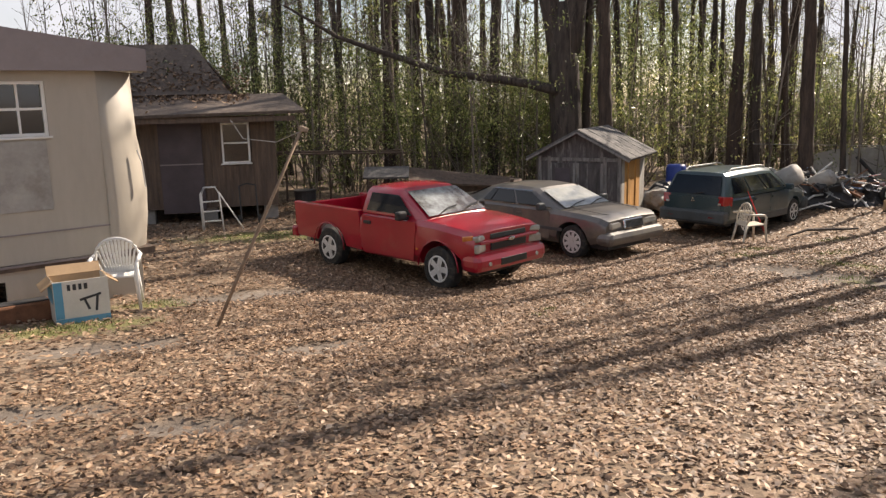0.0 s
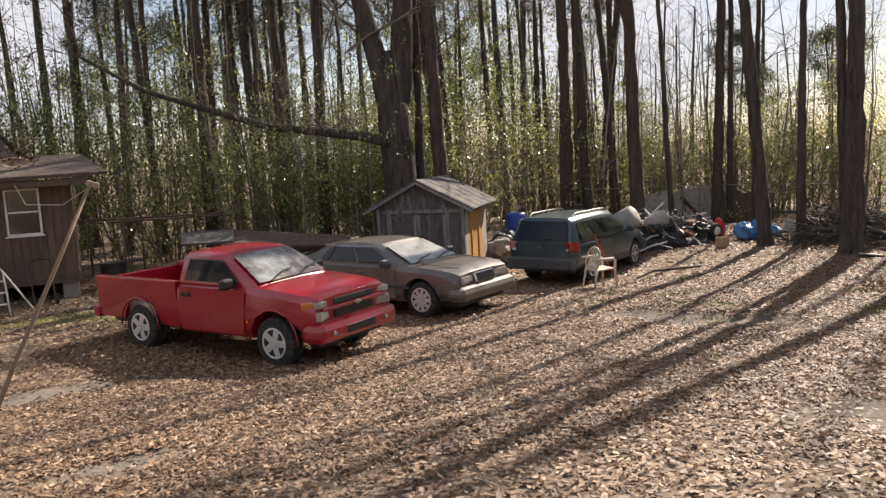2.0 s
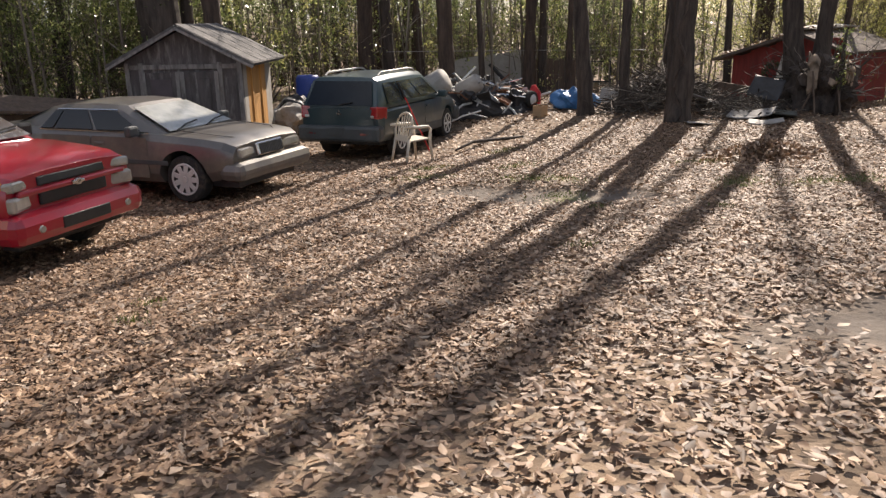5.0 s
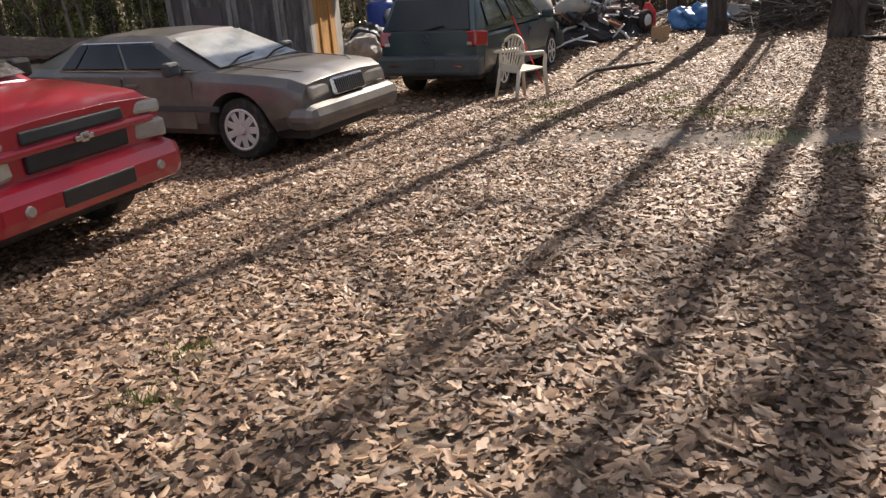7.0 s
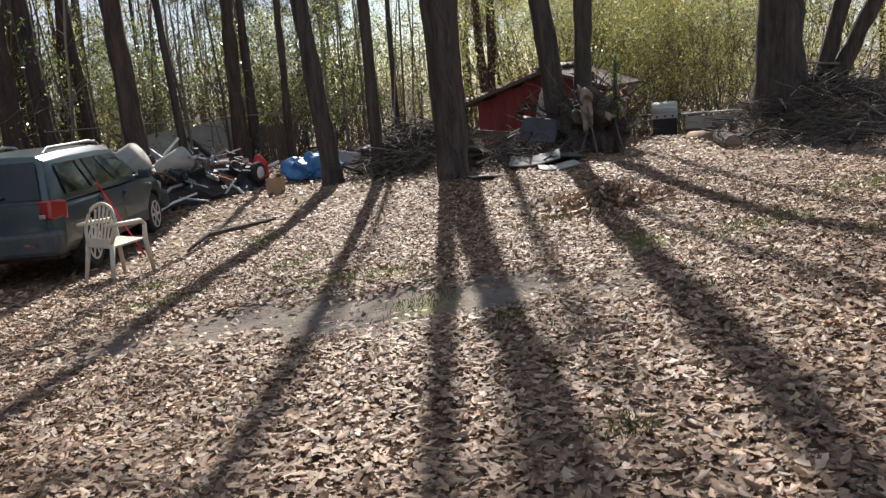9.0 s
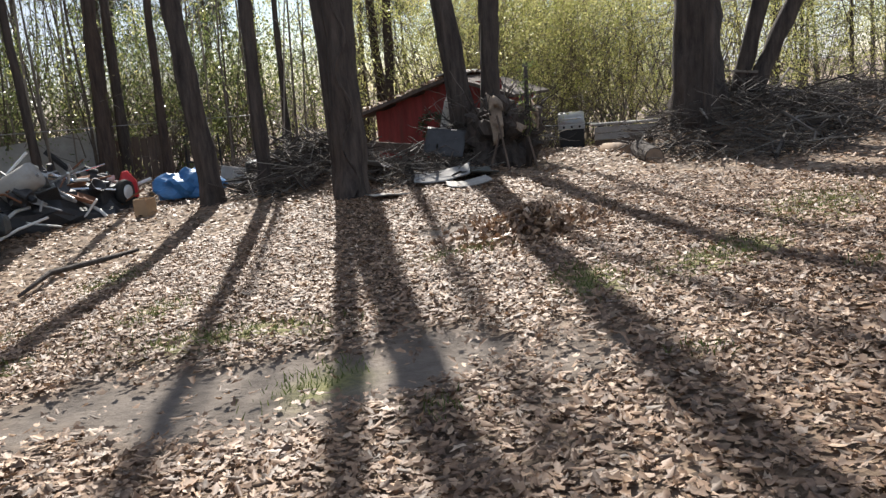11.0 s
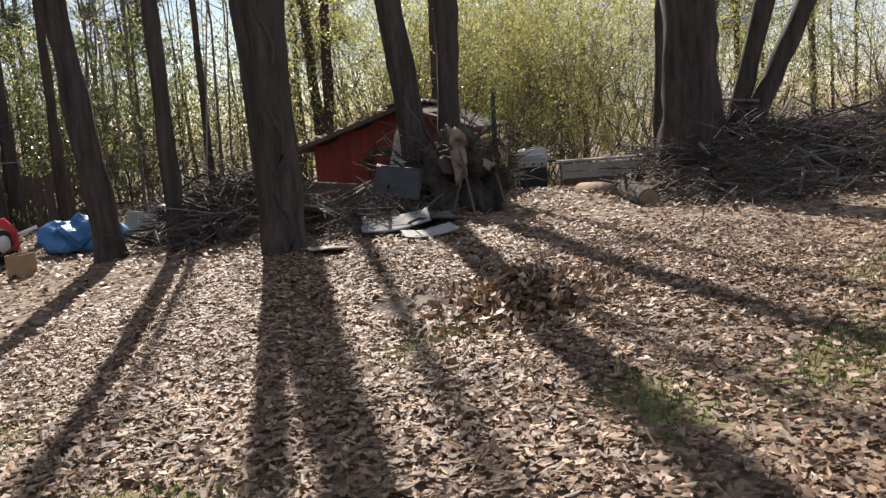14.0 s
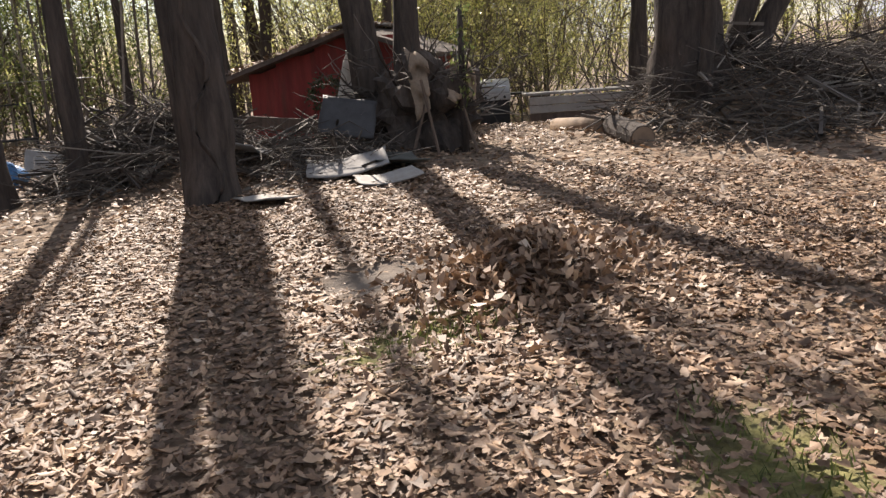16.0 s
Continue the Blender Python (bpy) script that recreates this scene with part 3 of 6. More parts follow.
for k in range(40):
    a, d = radians(trng.uniform(4, 68)), trng.uniform(24, 44)
    x, y = 5 + d * math.cos(a), 6 + d * math.sin(a)
    copy_thing(models[(1, 3, 5, 0)[k % 4]], pose(x, y, ground_z(x, y) - 0.1, trng.normal(0, 3), trng.normal(0, 3), trng.uniform(0, 360)) @ Matrix.Scale(trng.uniform(0.42, 0.6), 4))


# ---- undergrowth ----
def shrub(rng, m, height, spread, leaves, mat, label, size=0.085, name="shrub"):
    ob = thing(name, m, label, "shrub", "undergrowth at the wood's edge")
    bm, tips = bmesh.new(), []
    for _ in range(9):
        a = rng.uniform(0, 6.28)
        grow(bm, rng, (rng.normal(0, 0.15), rng.normal(0, 0.15), -0.1), (math.cos(a) * 0.45, math.sin(a) * 0.45, 1), height * rng.uniform(0.6, 1.0), 0.018, 1, 4, tips)
    part("stemwork", bm, M_TWIG, ob)
    t = np.array([tuple(p) for p in tips])
    sprigs = t[rng.integers(0, len(t), leaves // 14)] + rng.normal(0, 1, (leaves // 14, 3)) * (spread, spread, spread * 0.8)
    c = np.repeat(sprigs, 14, axis=0) + rng.normal(0, 0.09, (len(sprigs) * 14, 3))
    c = c[c[:, 2] > 0.1]
    lv = new("foliage", quads_mesh("foliage", leaf_quads(rng, c, size, size * 0.48), mat))
    lv.parent = ob
    return ob


srng = np.random.default_rng(21)
shrubs = [
    shrub(srng, pose(-1, 27.5, -1.55), 3.6, 0.55, 5600, M_GREEN, "dense evergreen privet thicket with small leaves"),
    shrub(srng, pose(3.5, 26.5, -1.55), 4.4, 0.65, 5000, M_GREEN, "tall loose evergreen privet with thin stems"),
    shrub(srng, pose(12.6, 25.6, -1.5), 2.8, 0.5, 2200, M_GREEN, "thin evergreen shrub in the undergrowth"),
    shrub(srng, pose(24.5, 18.4, -2.0), 4.2, 0.8, 6500, M_YELLOW, "sunlit yellow-green thicket of fine leaves", 0.06),
    shrub(srng, pose(7, 27.5, -1.55), 3.2, 0.6, 700, M_YELLOW, "bare brown brush with few leaves"),
]


def plant(model, x, y, low=0.75, high=1.25):
    if x < 22.6 and 12.5 < y < 18.5:
        x += 4.5
    copy_thing(model, pose(x, y, ground_z(x, y) - 0.05, 0, 0, srng.uniform(0, 360)) @ Matrix.Scale(srng.uniform(low, high), 4))


for k in range(26):
    plant(shrubs[k % 2], -12 + 15.5 * srng.random(), 25 + 5 * srng.random(), 0.8, 1.3)
for k in range(26):
    plant(shrubs[(1, 4, 2, 4)[k % 4]], 3 + 11 * srng.random(), 25 + 5 * srng.random())
for k in range(22):
    plant(shrubs[(2, 4, 2)[k % 3]], 13 + 8 * srng.random(), 23.5 + 6 * srng.random())
for k in range(26):
    a = srng.random()
    plant(shrubs[3], 19.5 + 8 * srng.random() + 2 * a, 22 - 8 * a, 0.8, 1.35)
for k in range(24):
    plant(shrubs[(4, 3, 4)[k % 3]], 23 + 8 * srng.random(), -2 + 14 * srng.random())
for k in range(26):
    a = radians(srng.uniform(5, 110))
    d = 32 + 12 * srng.random()
    tall = 1.5 if a > radians(66) else 0.62
    plant(shrubs[(0, 1, 4)[k % 3]], 4 + d * math.cos(a), 5 + d * math.sin(a), tall, 1.55 * tall)


# thin bare saplings between the shrubs
bm = bmesh.new()
for k in range(330):
    x = -13 + 34 * srng.random()
    y = 23.8 + 9 * srng.random() ** 1.3 if x < 15 else 20 + 12 * srng.random()
    h = srng.uniform(3, 8)
    foot, way = Vector((x, y, ground_z(x, y) - 0.1)), Vector((srng.normal(0, 0.07), srng.normal(0, 0.07), 1))
    pts = [foot + way * h * f + Vector((srng.normal(0, 0.08), srng.normal(0, 0.08), 0)) * f for f in (0, 0.25, 0.5, 0.75, 1)]
    r = srng.uniform(0.014, 0.042)
    tube_into(bm, pts, [r, r * 0.85, r * 0.7, r * 0.5, r * 0.25], 5, cap=False)
    for p in pts[1:]:
        for _ in range(2):
            grow(bm, srng, p, (srng.normal(0, 0.8), srng.normal(0, 0.8), 0.7), srng.uniform(0.5, 1.6), r * 0.4, 0, 3)
tagged(link_bm("sapling_thicket", bm, M_TWIG), "thin leafless saplings crowding the wood's edge", "saplings", kind="stuff")


# ---- vehicles ----
def cut_round(ob, holes):
    """Wheel arches: cylinders across the car at (x, z, radius), cut out of the body for good."""
    held = [(m.width, m.segments, m.angle_limit) for m in ob.modifiers if m.type == "BEVEL"]
    ob.modifiers.clear()
    for x, z, r in holes:
        for side in (-1, 1):
            bm = bmesh.new()
            bmesh.ops.create_cone(bm, cap_ends=True, segments=36, radius1=r, radius2=r, depth=0.62, matrix=pose(x, side * 0.8, z, 90))
            cutter = link_bm("cutter", bm, M_BLACK)
            mod = ob.modifiers.new("arch", "BOOLEAN")
            mod.object, mod.operation, mod.solver = cutter, "DIFFERENCE", "EXACT"
            cutter.parent = ob.parent
            bpy.context.view_layer.update()
            me = bpy.data.meshes.new_from_object(ob.evaluated_get(bpy.context.evaluated_depsgraph_get()))
            ob.modifiers.clear()
            if len(me.polygons) > 12:
                ob.data = me
            bpy.data.objects.remove(cutter)
    for w, n, a in held:
        mod = ob.modifiers.new("round", "BEVEL")
        mod.width, mod.segments, mod.limit_method, mod.angle_limit = w, n, "ANGLE", a
    me = ob.data
    me.polygons.foreach_set("use_smooth", [True] * len(me.polygons))
    me.set_sharp_from_angle(angle=radians(40))


def loft_half(sections, bevel=0.0):
    """Sections of (x, [(half width, z), ...]) from sill to top, mirrored over the middle."""
    bm = bmesh.new()
    rings = []
    for x, prof in sections:
        right = [bm.verts.new((x, -w, z)) for w, z in prof]
        left = [bm.verts.new((x, w, z)) for w, z in reversed(prof)]
        rings.append(right + left)
    n = len(rings[0])
    for r0, r1 in zip(rings, rings[1:]):
        for k in range(n):
            bm.faces.new((r0[k], r0[(k + 1) % n], r1[(k + 1) % n], r1[k]))
    bm.faces.new(rings[0])
    bm.faces.new(rings[-1][::-1])
    return bm


def shell(name, bm, mat, parent, width=0.03, label=""):
    ob = part(name, bm, mat, parent, label, smooth=True)
    mod = ob.modifiers.new("round", "BEVEL")
    mod.width, mod.segments, mod.limit_method, mod.angle_limit = width, 3, "ANGLE", radians(24)
    mod.harden_normals = False
    ob.data.set_sharp_from_angle(angle=radians(50))
    return ob


def pane(quad, inset, lift=0.006, thick=0.008):
    """A pane inside a face of the cabin: corners low-front, low-back, high-back, high-front; inset as shares of the edges."""
    a, b, c, d = [Vector(p) for p in quad]
    u0, u1, v0, v1 = inset

    def at(u, v):
        return (a.lerp(b, u)).lerp(d.lerp(c, u), v)

    pts = [at(u0, v0), at(u1, v0), at(u1, v1), at(u0, v1)]
    n = (pts[1] - pts[0]).cross(pts[2] - pts[0]).normalized()
    centre = sum(pts, Vector()) / 4
    if n.dot(centre - Vector((0, 0, 1.0))) < 0:
        pts.reverse()
        n = -n
    return slab([p + n * (lift - 0.002) for p in pts], thick)


def wheel(parent, x, y, r, width, spokes, rim_share=0.62, cap=None, broad=1.35):
    ob = new("wheel")
    ob.parent = parent
    side = -1 if y < 0 else 1
    ob.matrix_basis = pose(x, y, r)
    h = width / 2
    me = lathe([(r * 0.62, -h), (r * 0.9, -h), (r * 0.985, -h * 0.75), (r, -h * 0.3), (r, h * 0.3), (r * 0.985, h * 0.75), (r * 0.9, h), (r * 0.62, h)], 40, "Y")
    part("tyre", me, M_TYRE, ob, smooth=True).data.set_sharp_from_angle(angle=radians(40))
    ri = r * rim_share
    bm = lathe([(ri * 0.99, side * (h - 0.06)), (ri * 1.06, side * (h - 0.02)), (ri * 1.06, side * (h + 0.006)), (ri * 0.93, side * (h + 0.008)), (ri * 0.86, side * (h - 0.03)), (ri * 0.2, side * (h - 0.035))], 40, "Y")
    part("rim", bm, M_ALLOY if cap is None else cap, ob, smooth=True)
    bm = bmesh.new()
    for k in range(spokes):
        a = 2 * math.pi * k / spokes
        m = pose(0, side * (h - 0.012), 0) @ Matrix.Rotation(a, 4, "Y") @ pose(ri * 0.52, 0, 0)
        box_into(bm, (ri * 0.78, 0.03, ri * (broad / spokes + 0.03)), m, 0.008)
    bmesh.ops.create_cone(bm, cap_ends=True, segments=20, radius1=ri * 0.25, radius2=ri * 0.21, depth=0.05, matrix=pose(0, side * (h - 0.005), 0, -90 * side))
    part("spokes", bm, M_ALLOY, ob)
    bm = lathe([(ri * 0.88, side * (h - 0.028)), (ri * 0.25, side * (h - 0.027))], 30, "Y")
    part("wheel_recess", bm, M_DARKSTUFF, ob)
    return ob


def mirror_part(parent, x, y, z, mat):
    side = -1 if y < 0 else 1
    bm = box((0.11, 0.2, 0.15), (x, y + side * 0.1, z), bevel=0.035)
    box_into(bm, (0.05, 0.08, 0.05), pose(x, y - side * 0.02, z - 0.05))
    part("wing_mirror", bm, mat, parent)


def body_section(x, top, w=0.86, sill=0.4, tuck=0.0):
    """A car's cross section below the glass."""
    return (x, [(w - 0.10 - tuck, sill), (w - 0.02 - tuck, sill + 0.13), (w - tuck, sill + (top - sill) * 0.55), (w - 0.025 - tuck, top - 0.09), (w - 0.10 - tuck, top - 0.005), (0.3, top + 0.022)])


def pickup(m):
    car = thing("pickup_truck", m, "bright red single-cab pickup truck parked on the leaves, dusty", "pickup truck")
    secs = [body_section(x, t, w, s, k) for x, t, w, s, k in (
        (-0.50, 1.08, 0.86, 0.36, 0.0), (0.2, 1.08, 0.865, 0.36, 0.0), (0.95, 1.075, 0.865, 0.37, 0.0), (1.25, 1.07, 0.865, 0.38, 0.0), (1.65, 1.035, 0.862, 0.42, 0.005), (1.84, 1.0, 0.855, 0.44, 0.02), (1.93, 0.955, 0.84, 0.46, 0.055))]
    body = shell("body", loft_half(secs), M_RED, car, 0.025)
    cut_round(body, [(1.41, 0.36, 0.44)])
    for side, nm in ((-1, "bed_side"), (1, "bed_side")):
        bm = bmesh.new()
        prof = [(-2.44, 0.46), (-0.53, 0.40), (-0.53, 1.10), (-2.44, 1.11)]
        for a, b, off in ((0.0, 0.05, 0.86),):
            outer = [bm.verts.new((x, side * (off - (0.06 if z < 0.6 else 0)), z)) for x, z in prof]
            inner = [bm.verts.new((x, side * (off - 0.13), z)) for x, z in prof]
            bm.faces.new(outer)
            bm.faces.new(inner[::-1])
            for k in range(4):
                bm.faces.new((outer[k], outer[(k + 1) % 4], inner[(k + 1) % 4], inner[k]))
        bmesh.ops.subdivide_edges(bm, edges=bm.edges[:], cuts=2, use_grid_fill=True)
        ob = shell(nm, bm, M_RED, car, 0.02)
        cut_round(ob, [(-1.41, 0.36, 0.43)])
        part("wheel_flare", tube([(-1.41 + 0.445 * math.cos(math.pi * k / 12), side * 0.857, 0.36 + 0.445 * math.sin(math.pi * k / 12)) for k in range(13)], 0.013, 6), M_RED, car, smooth=True)
        part("wheel_flare", tube([(1.41 + 0.445 * math.cos(math.pi * k / 12), side * 0.857, 0.36 + 0.445 * math.sin(math.pi * k / 12)) for k in range(13)], 0.013, 6), M_RED, car, smooth=True)
    part("bed_floor", box((1.9, 1.46, 0.04), (-1.48, 0, 0.56)), M_DARKSTUFF, car)
    part("bed_front", box((0.05, 1.5, 0.58), (-0.57, 0, 0.8)), M_RED, car)
    part("tailgate", box((0.06, 1.5, 0.52), (-2.43, 0, 0.79), bevel=0.015), M_RED, car)
    part("rear_bumper", box((0.16, 1.66, 0.2), (-2.54, 0, 0.52), bevel=0.04), M_RED, car)
    for y in (-0.76, 0.76):
        part("tail_lamp", box((0.05, 0.12, 0.38), (-2.45, y, 0.84), bevel=0.01), M_TAIL, car)
    # cab
    lo, hi, zb, zt = (1.02, -0.49, 0.80), (0.36, -0.40, 0.635), 1.06, 1.52
    secs = [(-0.49, [(0.80, zb), (0.795, zb + 0.05), (0.66, zt - 0.09), (0.56, zt - 0.02), (0.3, zt)]), (-0.1, [(0.80, zb), (0.80, zb + 0.05), (0.67, zt - 0.075), (0.57, zt + 0.005), (0.3, zt + 0.025)]),
            (0.33, [(0.80, zb), (0.795, zb + 0.05), (0.655, zt - 0.09), (0.55, zt - 0.02), (0.3, zt)]), (0.46, [(0.79, zb), (0.785, zb + 0.05), (0.66, zt - 0.155), (0.56, zt - 0.10), (0.3, zt - 0.085)]), (1.06, [(0.76, zb - 0.06), (0.75, zb - 0.02), (0.72, zb + 0.0), (0.6, zb + 0.02), (0.3, zb + 0.03)])]
    shell("cab", loft_half(secs), M_RED, car, 0.02)
    for s in (-1, 1):
        door = part("door", slab([(-0.42, s * 0.868, 0.42), (0.86, s * 0.868, 0.42), (0.93, s * 0.868, 1.04), (-0.42, s * 0.868, 1.04)][::s], 0.008), M_RED, car)
        part("handle", box((0.19, 0.03, 0.055), (-0.27, s * 0.88, 0.93), bevel=0.012), M_BLACK, door)
        q = [(0.88, s * 0.803, zb + 0.05), (-0.44, s * 0.803, zb + 0.05), (-0.38, s * 0.662, zt - 0.085), (0.37, s * 0.662, zt - 0.085)]
        part("side_window", pane(q, (0.06, 0.93, 0.03, 0.93), 0.014), M_GLASS, car)
        mirror_part(car, 0.66, s * 0.84, 1.13, M_BLACK)
        part("side_marker", box((0.05, 0.012, 0.03), (0.95, s * 0.872, 0.62)), M_AMBER, car)
    q = [(1.05, -0.70, zb + 0.035), (1.05, 0.70, zb + 0.035), (0.40, 0.58, zt - 0.055), (0.40, -0.58, zt - 0.055)]
    ws = part("windscreen", pane(q, (0.02, 0.98, 0.03, 0.97), 0.022), M_STREAKED, car, "brown-streaked dusty windscreen")
    for y in (-0.42, 0.12):
        part("wiper", tube([(1.07, y - 0.05, zb + 0.075), (0.96, y + 0.25, zb + 0.145), (0.93, y + 0.5, zb + 0.165)], 0.011, 5), M_BLACK, ws)
    q = [(-0.50, -0.66, zb + 0.08), (-0.50, 0.66, zb + 0.08), (-0.50, 0.58, zt - 0.1), (-0.50, -0.58, zt - 0.1)]
    part("rear_window", pane(q, (0, 1, 0, 1), 0.006), M_GLASS, car)
    # nose
    part("grille", box((0.05, 0.84, 0.085), (1.925, 0, 0.890), (0, -12, 0), bevel=0.015), M_BLACK, car)
    part("lower_grille", box((0.05, 0.84, 0.115), (1.935, 0, 0.735), bevel=0.015), M_BLACK, car)
    part("grille_bar", box((0.08, 1.36, 0.055), (1.935, 0, 0.815), bevel=0.02), M_RED, car)
    bm = box((0.03, 0.15, 0.034), (2.000, 0, 0.82), bevel=0.006)
    box_into(bm, (0.032, 0.06, 0.062), pose(1.999, 0, 0.82), 0.006)
    part("badge", bm, M_CHROME, car)
    for s in (-1, 1):
        hl = part("headlamp", box((0.12, 0.33, 0.095), (1.885, s * 0.60, 0.885), (0, -10, -s * 17), bevel=0.025), M_LAMP, car)
        part("indicator", box((0.18, 0.07, 0.085), (1.80, s * 0.775, 0.888), (0, -8, -s * 22), bevel=0.02), M_AMBER, hl)
        part("lower_lamp", box((0.12, 0.34, 0.14), (1.895, s * 0.61, 0.735), (0, -3, -s * 17), bevel=0.03), M_LAMP, car)
        part("fog_lamp", lathe([(0.01, 0), (0.036, 0.004), (0.03, 0.02)], 16), M_LAMP, car).matrix_basis = pose(2.056, s * 0.56, 0.50, 0, 90)
    bm = box((0.40, 1.68, 0.29), (1.860, 0, 0.510), bevel=0.10)
    bumper = part("front_bumper", bm, M_RED, car)
    part("bumper_slot", box((0.04, 0.62, 0.11), (2.05, 0, 0.50), bevel=0.01), M_BLACK, bumper)
    part("air_dam", box((0.2, 1.35, 0.12), (1.780, 0, 0.355), bevel=0.03), M_BLACK, car)
    part("underbody", box((4.0, 1.25, 0.16), (-0.3, 0, 0.42)), M_DARKSTUFF, car)
    for x in (-1.41, 1.41):
        for y in (-0.74, 0.74):
            wheel(car, x, y, 0.35, 0.23, 5, 0.58, None, 2.3)
    return car


def saloon(m):
    car = thing("saloon_car", m, "dusty taupe four-door saloon with a long flat bonnet", "car")
    secs = [body_section(x, t, w, s, k) for x, t, w, s, k in (
        (-2.62, 0.80, 0.84, 0.44, 0.1), (-2.5, 0.93, 0.92, 0.36, 0.05), (-1.9, 0.99, 0.965, 0.30, 0.02), (-1.0, 0.98, 0.97, 0.27, 0.0), (0.4, 0.95, 0.97, 0.26, 0.0), (1.0, 0.945, 0.97, 0.27, 0.0), (1.8, 0.90, 0.96, 0.30, 0.02), (2.1, 0.865, 0.95, 0.36, 0.03), (2.25, 0.80, 0.92, 0.42, 0.07))]
    body = shell("body", loft_half(secs), M_GOLD, car, 0.03)
    cut_round(body, [(1.46, 0.34, 0.40), (-1.46, 0.33, 0.39)])
    zb, zt = 0.92, 1.31
    secs = [(-1.95, [(0.72, zb + 0.02), (0.7, zb + 0.03), (0.66, zb + 0.035), (0.55, zb + 0.04), (0.3, zb + 0.045)]), (-1.15, [(0.88, zb), (0.87, zb + 0.04), (0.68, zt - 0.13), (0.58, zt - 0.06), (0.3, zt - 0.035)]), (-0.85, [(0.89, zb), (0.88, zb + 0.04), (0.68, zt - 0.07), (0.58, zt - 0.01), (0.3, zt + 0.012)]),
            (-0.25, [(0.89, zb), (0.885, zb + 0.04), (0.69, zt - 0.05), (0.59, zt + 0.012), (0.3, zt + 0.03)]), (0.28, [(0.89, zb), (0.88, zb + 0.04), (0.675, zt - 0.08), (0.57, zt - 0.015), (0.3, zt)]), (0.42, [(0.885, zb), (0.875, zb + 0.04), (0.69, zt - 0.15), (0.58, zt - 0.095), (0.3, zt - 0.08)]), (1.16, [(0.8, zb - 0.06), (0.79, zb - 0.03), (0.76, zb - 0.01), (0.6, zb + 0.005), (0.3, zb + 0.015)])]
    shell("cabin", loft_half(secs), M_GOLD, car, 0.02)
    for s in (-1, 1):
        q = [(0.97, s * 0.885, zb + 0.045), (-1.2, s * 0.885, zb + 0.045), (-0.98, s * 0.69, zt - 0.075), (0.26, s * 0.69, zt - 0.075)]
        for a, b, nm in ((0.09, 0.47, "front_window"), (0.50, 0.84, "rear_side_window"), (0.86, 0.965, "quarter_window")):
            part(nm, pane(q, (a, b, 0.03, 0.93), 0.012), M_GLASS, car)
        part("window_trim", tube([(0.9, s * 0.893, zb + 0.04), (-1.15, s * 0.893, zb + 0.04), (-1.0, s * 0.76, zt - 0.2), (-0.9, s * 0.71, zt - 0.07), (0.22, s * 0.705, zt - 0.065)], 0.011, 5), M_CHROME, car)
        part("side_moulding", box((2.6, 0.016, 0.06), (-0.05, s * 0.972, 0.56), bevel=0.004), M_CLAD, car)
        for x0, x1 in ((-0.08, 0.9), (-1.05, -0.12)):
            door = part("door", slab([(x0, s * 0.969, 0.34), (x1, s * 0.969, 0.34), (x1, s * 0.966, 0.9), (x0, s * 0.966, 0.9)][::s], 0.006), M_GOLD, car)
            part("handle", box((0.17, 0.025, 0.04), (x0 + 0.13, s * 0.975, 0.80), bevel=0.01), M_GOLD, door)
        mirror_part(car, 0.72, s * 0.93, 0.99, M_CLAD)
    q = [(1.14, -0.74, zb + 0.01), (1.14, 0.74, zb + 0.01), (0.36, 0.59, zt - 0.055), (0.36, -0.59, zt - 0.055)]
    ws = part("windscreen", pane(q, (0.02, 0.98, 0.04, 0.97), 0.024), M_DUSTY, car, "windscreen coated in pale dust")
    for y in (-0.5, 0.15):
        part("wiper", tube([(1.16, y - 0.1, zb + 0.05), (1.06, y + 0.2, zb + 0.10), (1.02, y + 0.5, zb + 0.125)], 0.012, 5), M_BLACK, ws)
    q = [(-1.93, -0.62, zb + 0.05), (-1.93, 0.62, zb + 0.05), (-1.12, 0.58, zt - 0.07), (-1.12, -0.58, zt - 0.07)]
    part("rear_window", pane(q, (0.03, 0.97, 0.06, 0.95), 0.02), M_GLASS, car)
    part("bonnet_line", tube([(1.2, -0.62, 0.967), (1.9, -0.6, 0.915), (2.1, -0.42, 0.868)], 0.006, 4), M_DARKSTUFF, car)
    part("bonnet_line", tube([(1.2, 0.62, 0.967), (1.9, 0.6, 0.915), (2.1, 0.42, 0.868)], 0.006, 4), M_DARKSTUFF, car)
    grille = part("grille", box((0.07, 0.64, 0.20), (2.262, 0, 0.70), (0, -14, 0), bevel=0.03), M_CHROME, car)
    for k in range(14):
        part("grille_bar", box((0.022, 0.012, 0.15), (2.298, -0.26 + 0.04 * k, 0.70), (0, -14, 0)), M_DARKSTUFF, grille)
    for s in (-1, 1):
        hl = part("headlamp", box((0.16, 0.40, 0.14), (2.20, s * 0.55, 0.69), (0, -10, -s * 8), bevel=0.03), M_LAMP, car)
        part("indicator", box((0.26, 0.08, 0.125), (2.12, s * 0.815, 0.685), (0, -8, -s * 24), bevel=0.025), M_AMBER, hl)
        part("tail_lamp", box((0.06, 0.4, 0.17), (-2.58, s * 0.6, 0.77), (0, 0, s * 8), bevel=0.02), M_TAIL, car)
    part("front_bumper", box((0.40, 1.84, 0.27), (2.215, 0, 0.455), bevel=0.11), M_GOLD, car)
    part("rear_bumper", box((0.3, 1.82, 0.24), (-2.58, 0, 0.50), bevel=0.08), M_GOLD, car)
    part("underbody", box((4.4, 1.4, 0.16), (0, 0, 0.30)), M_DARKSTUFF, car)
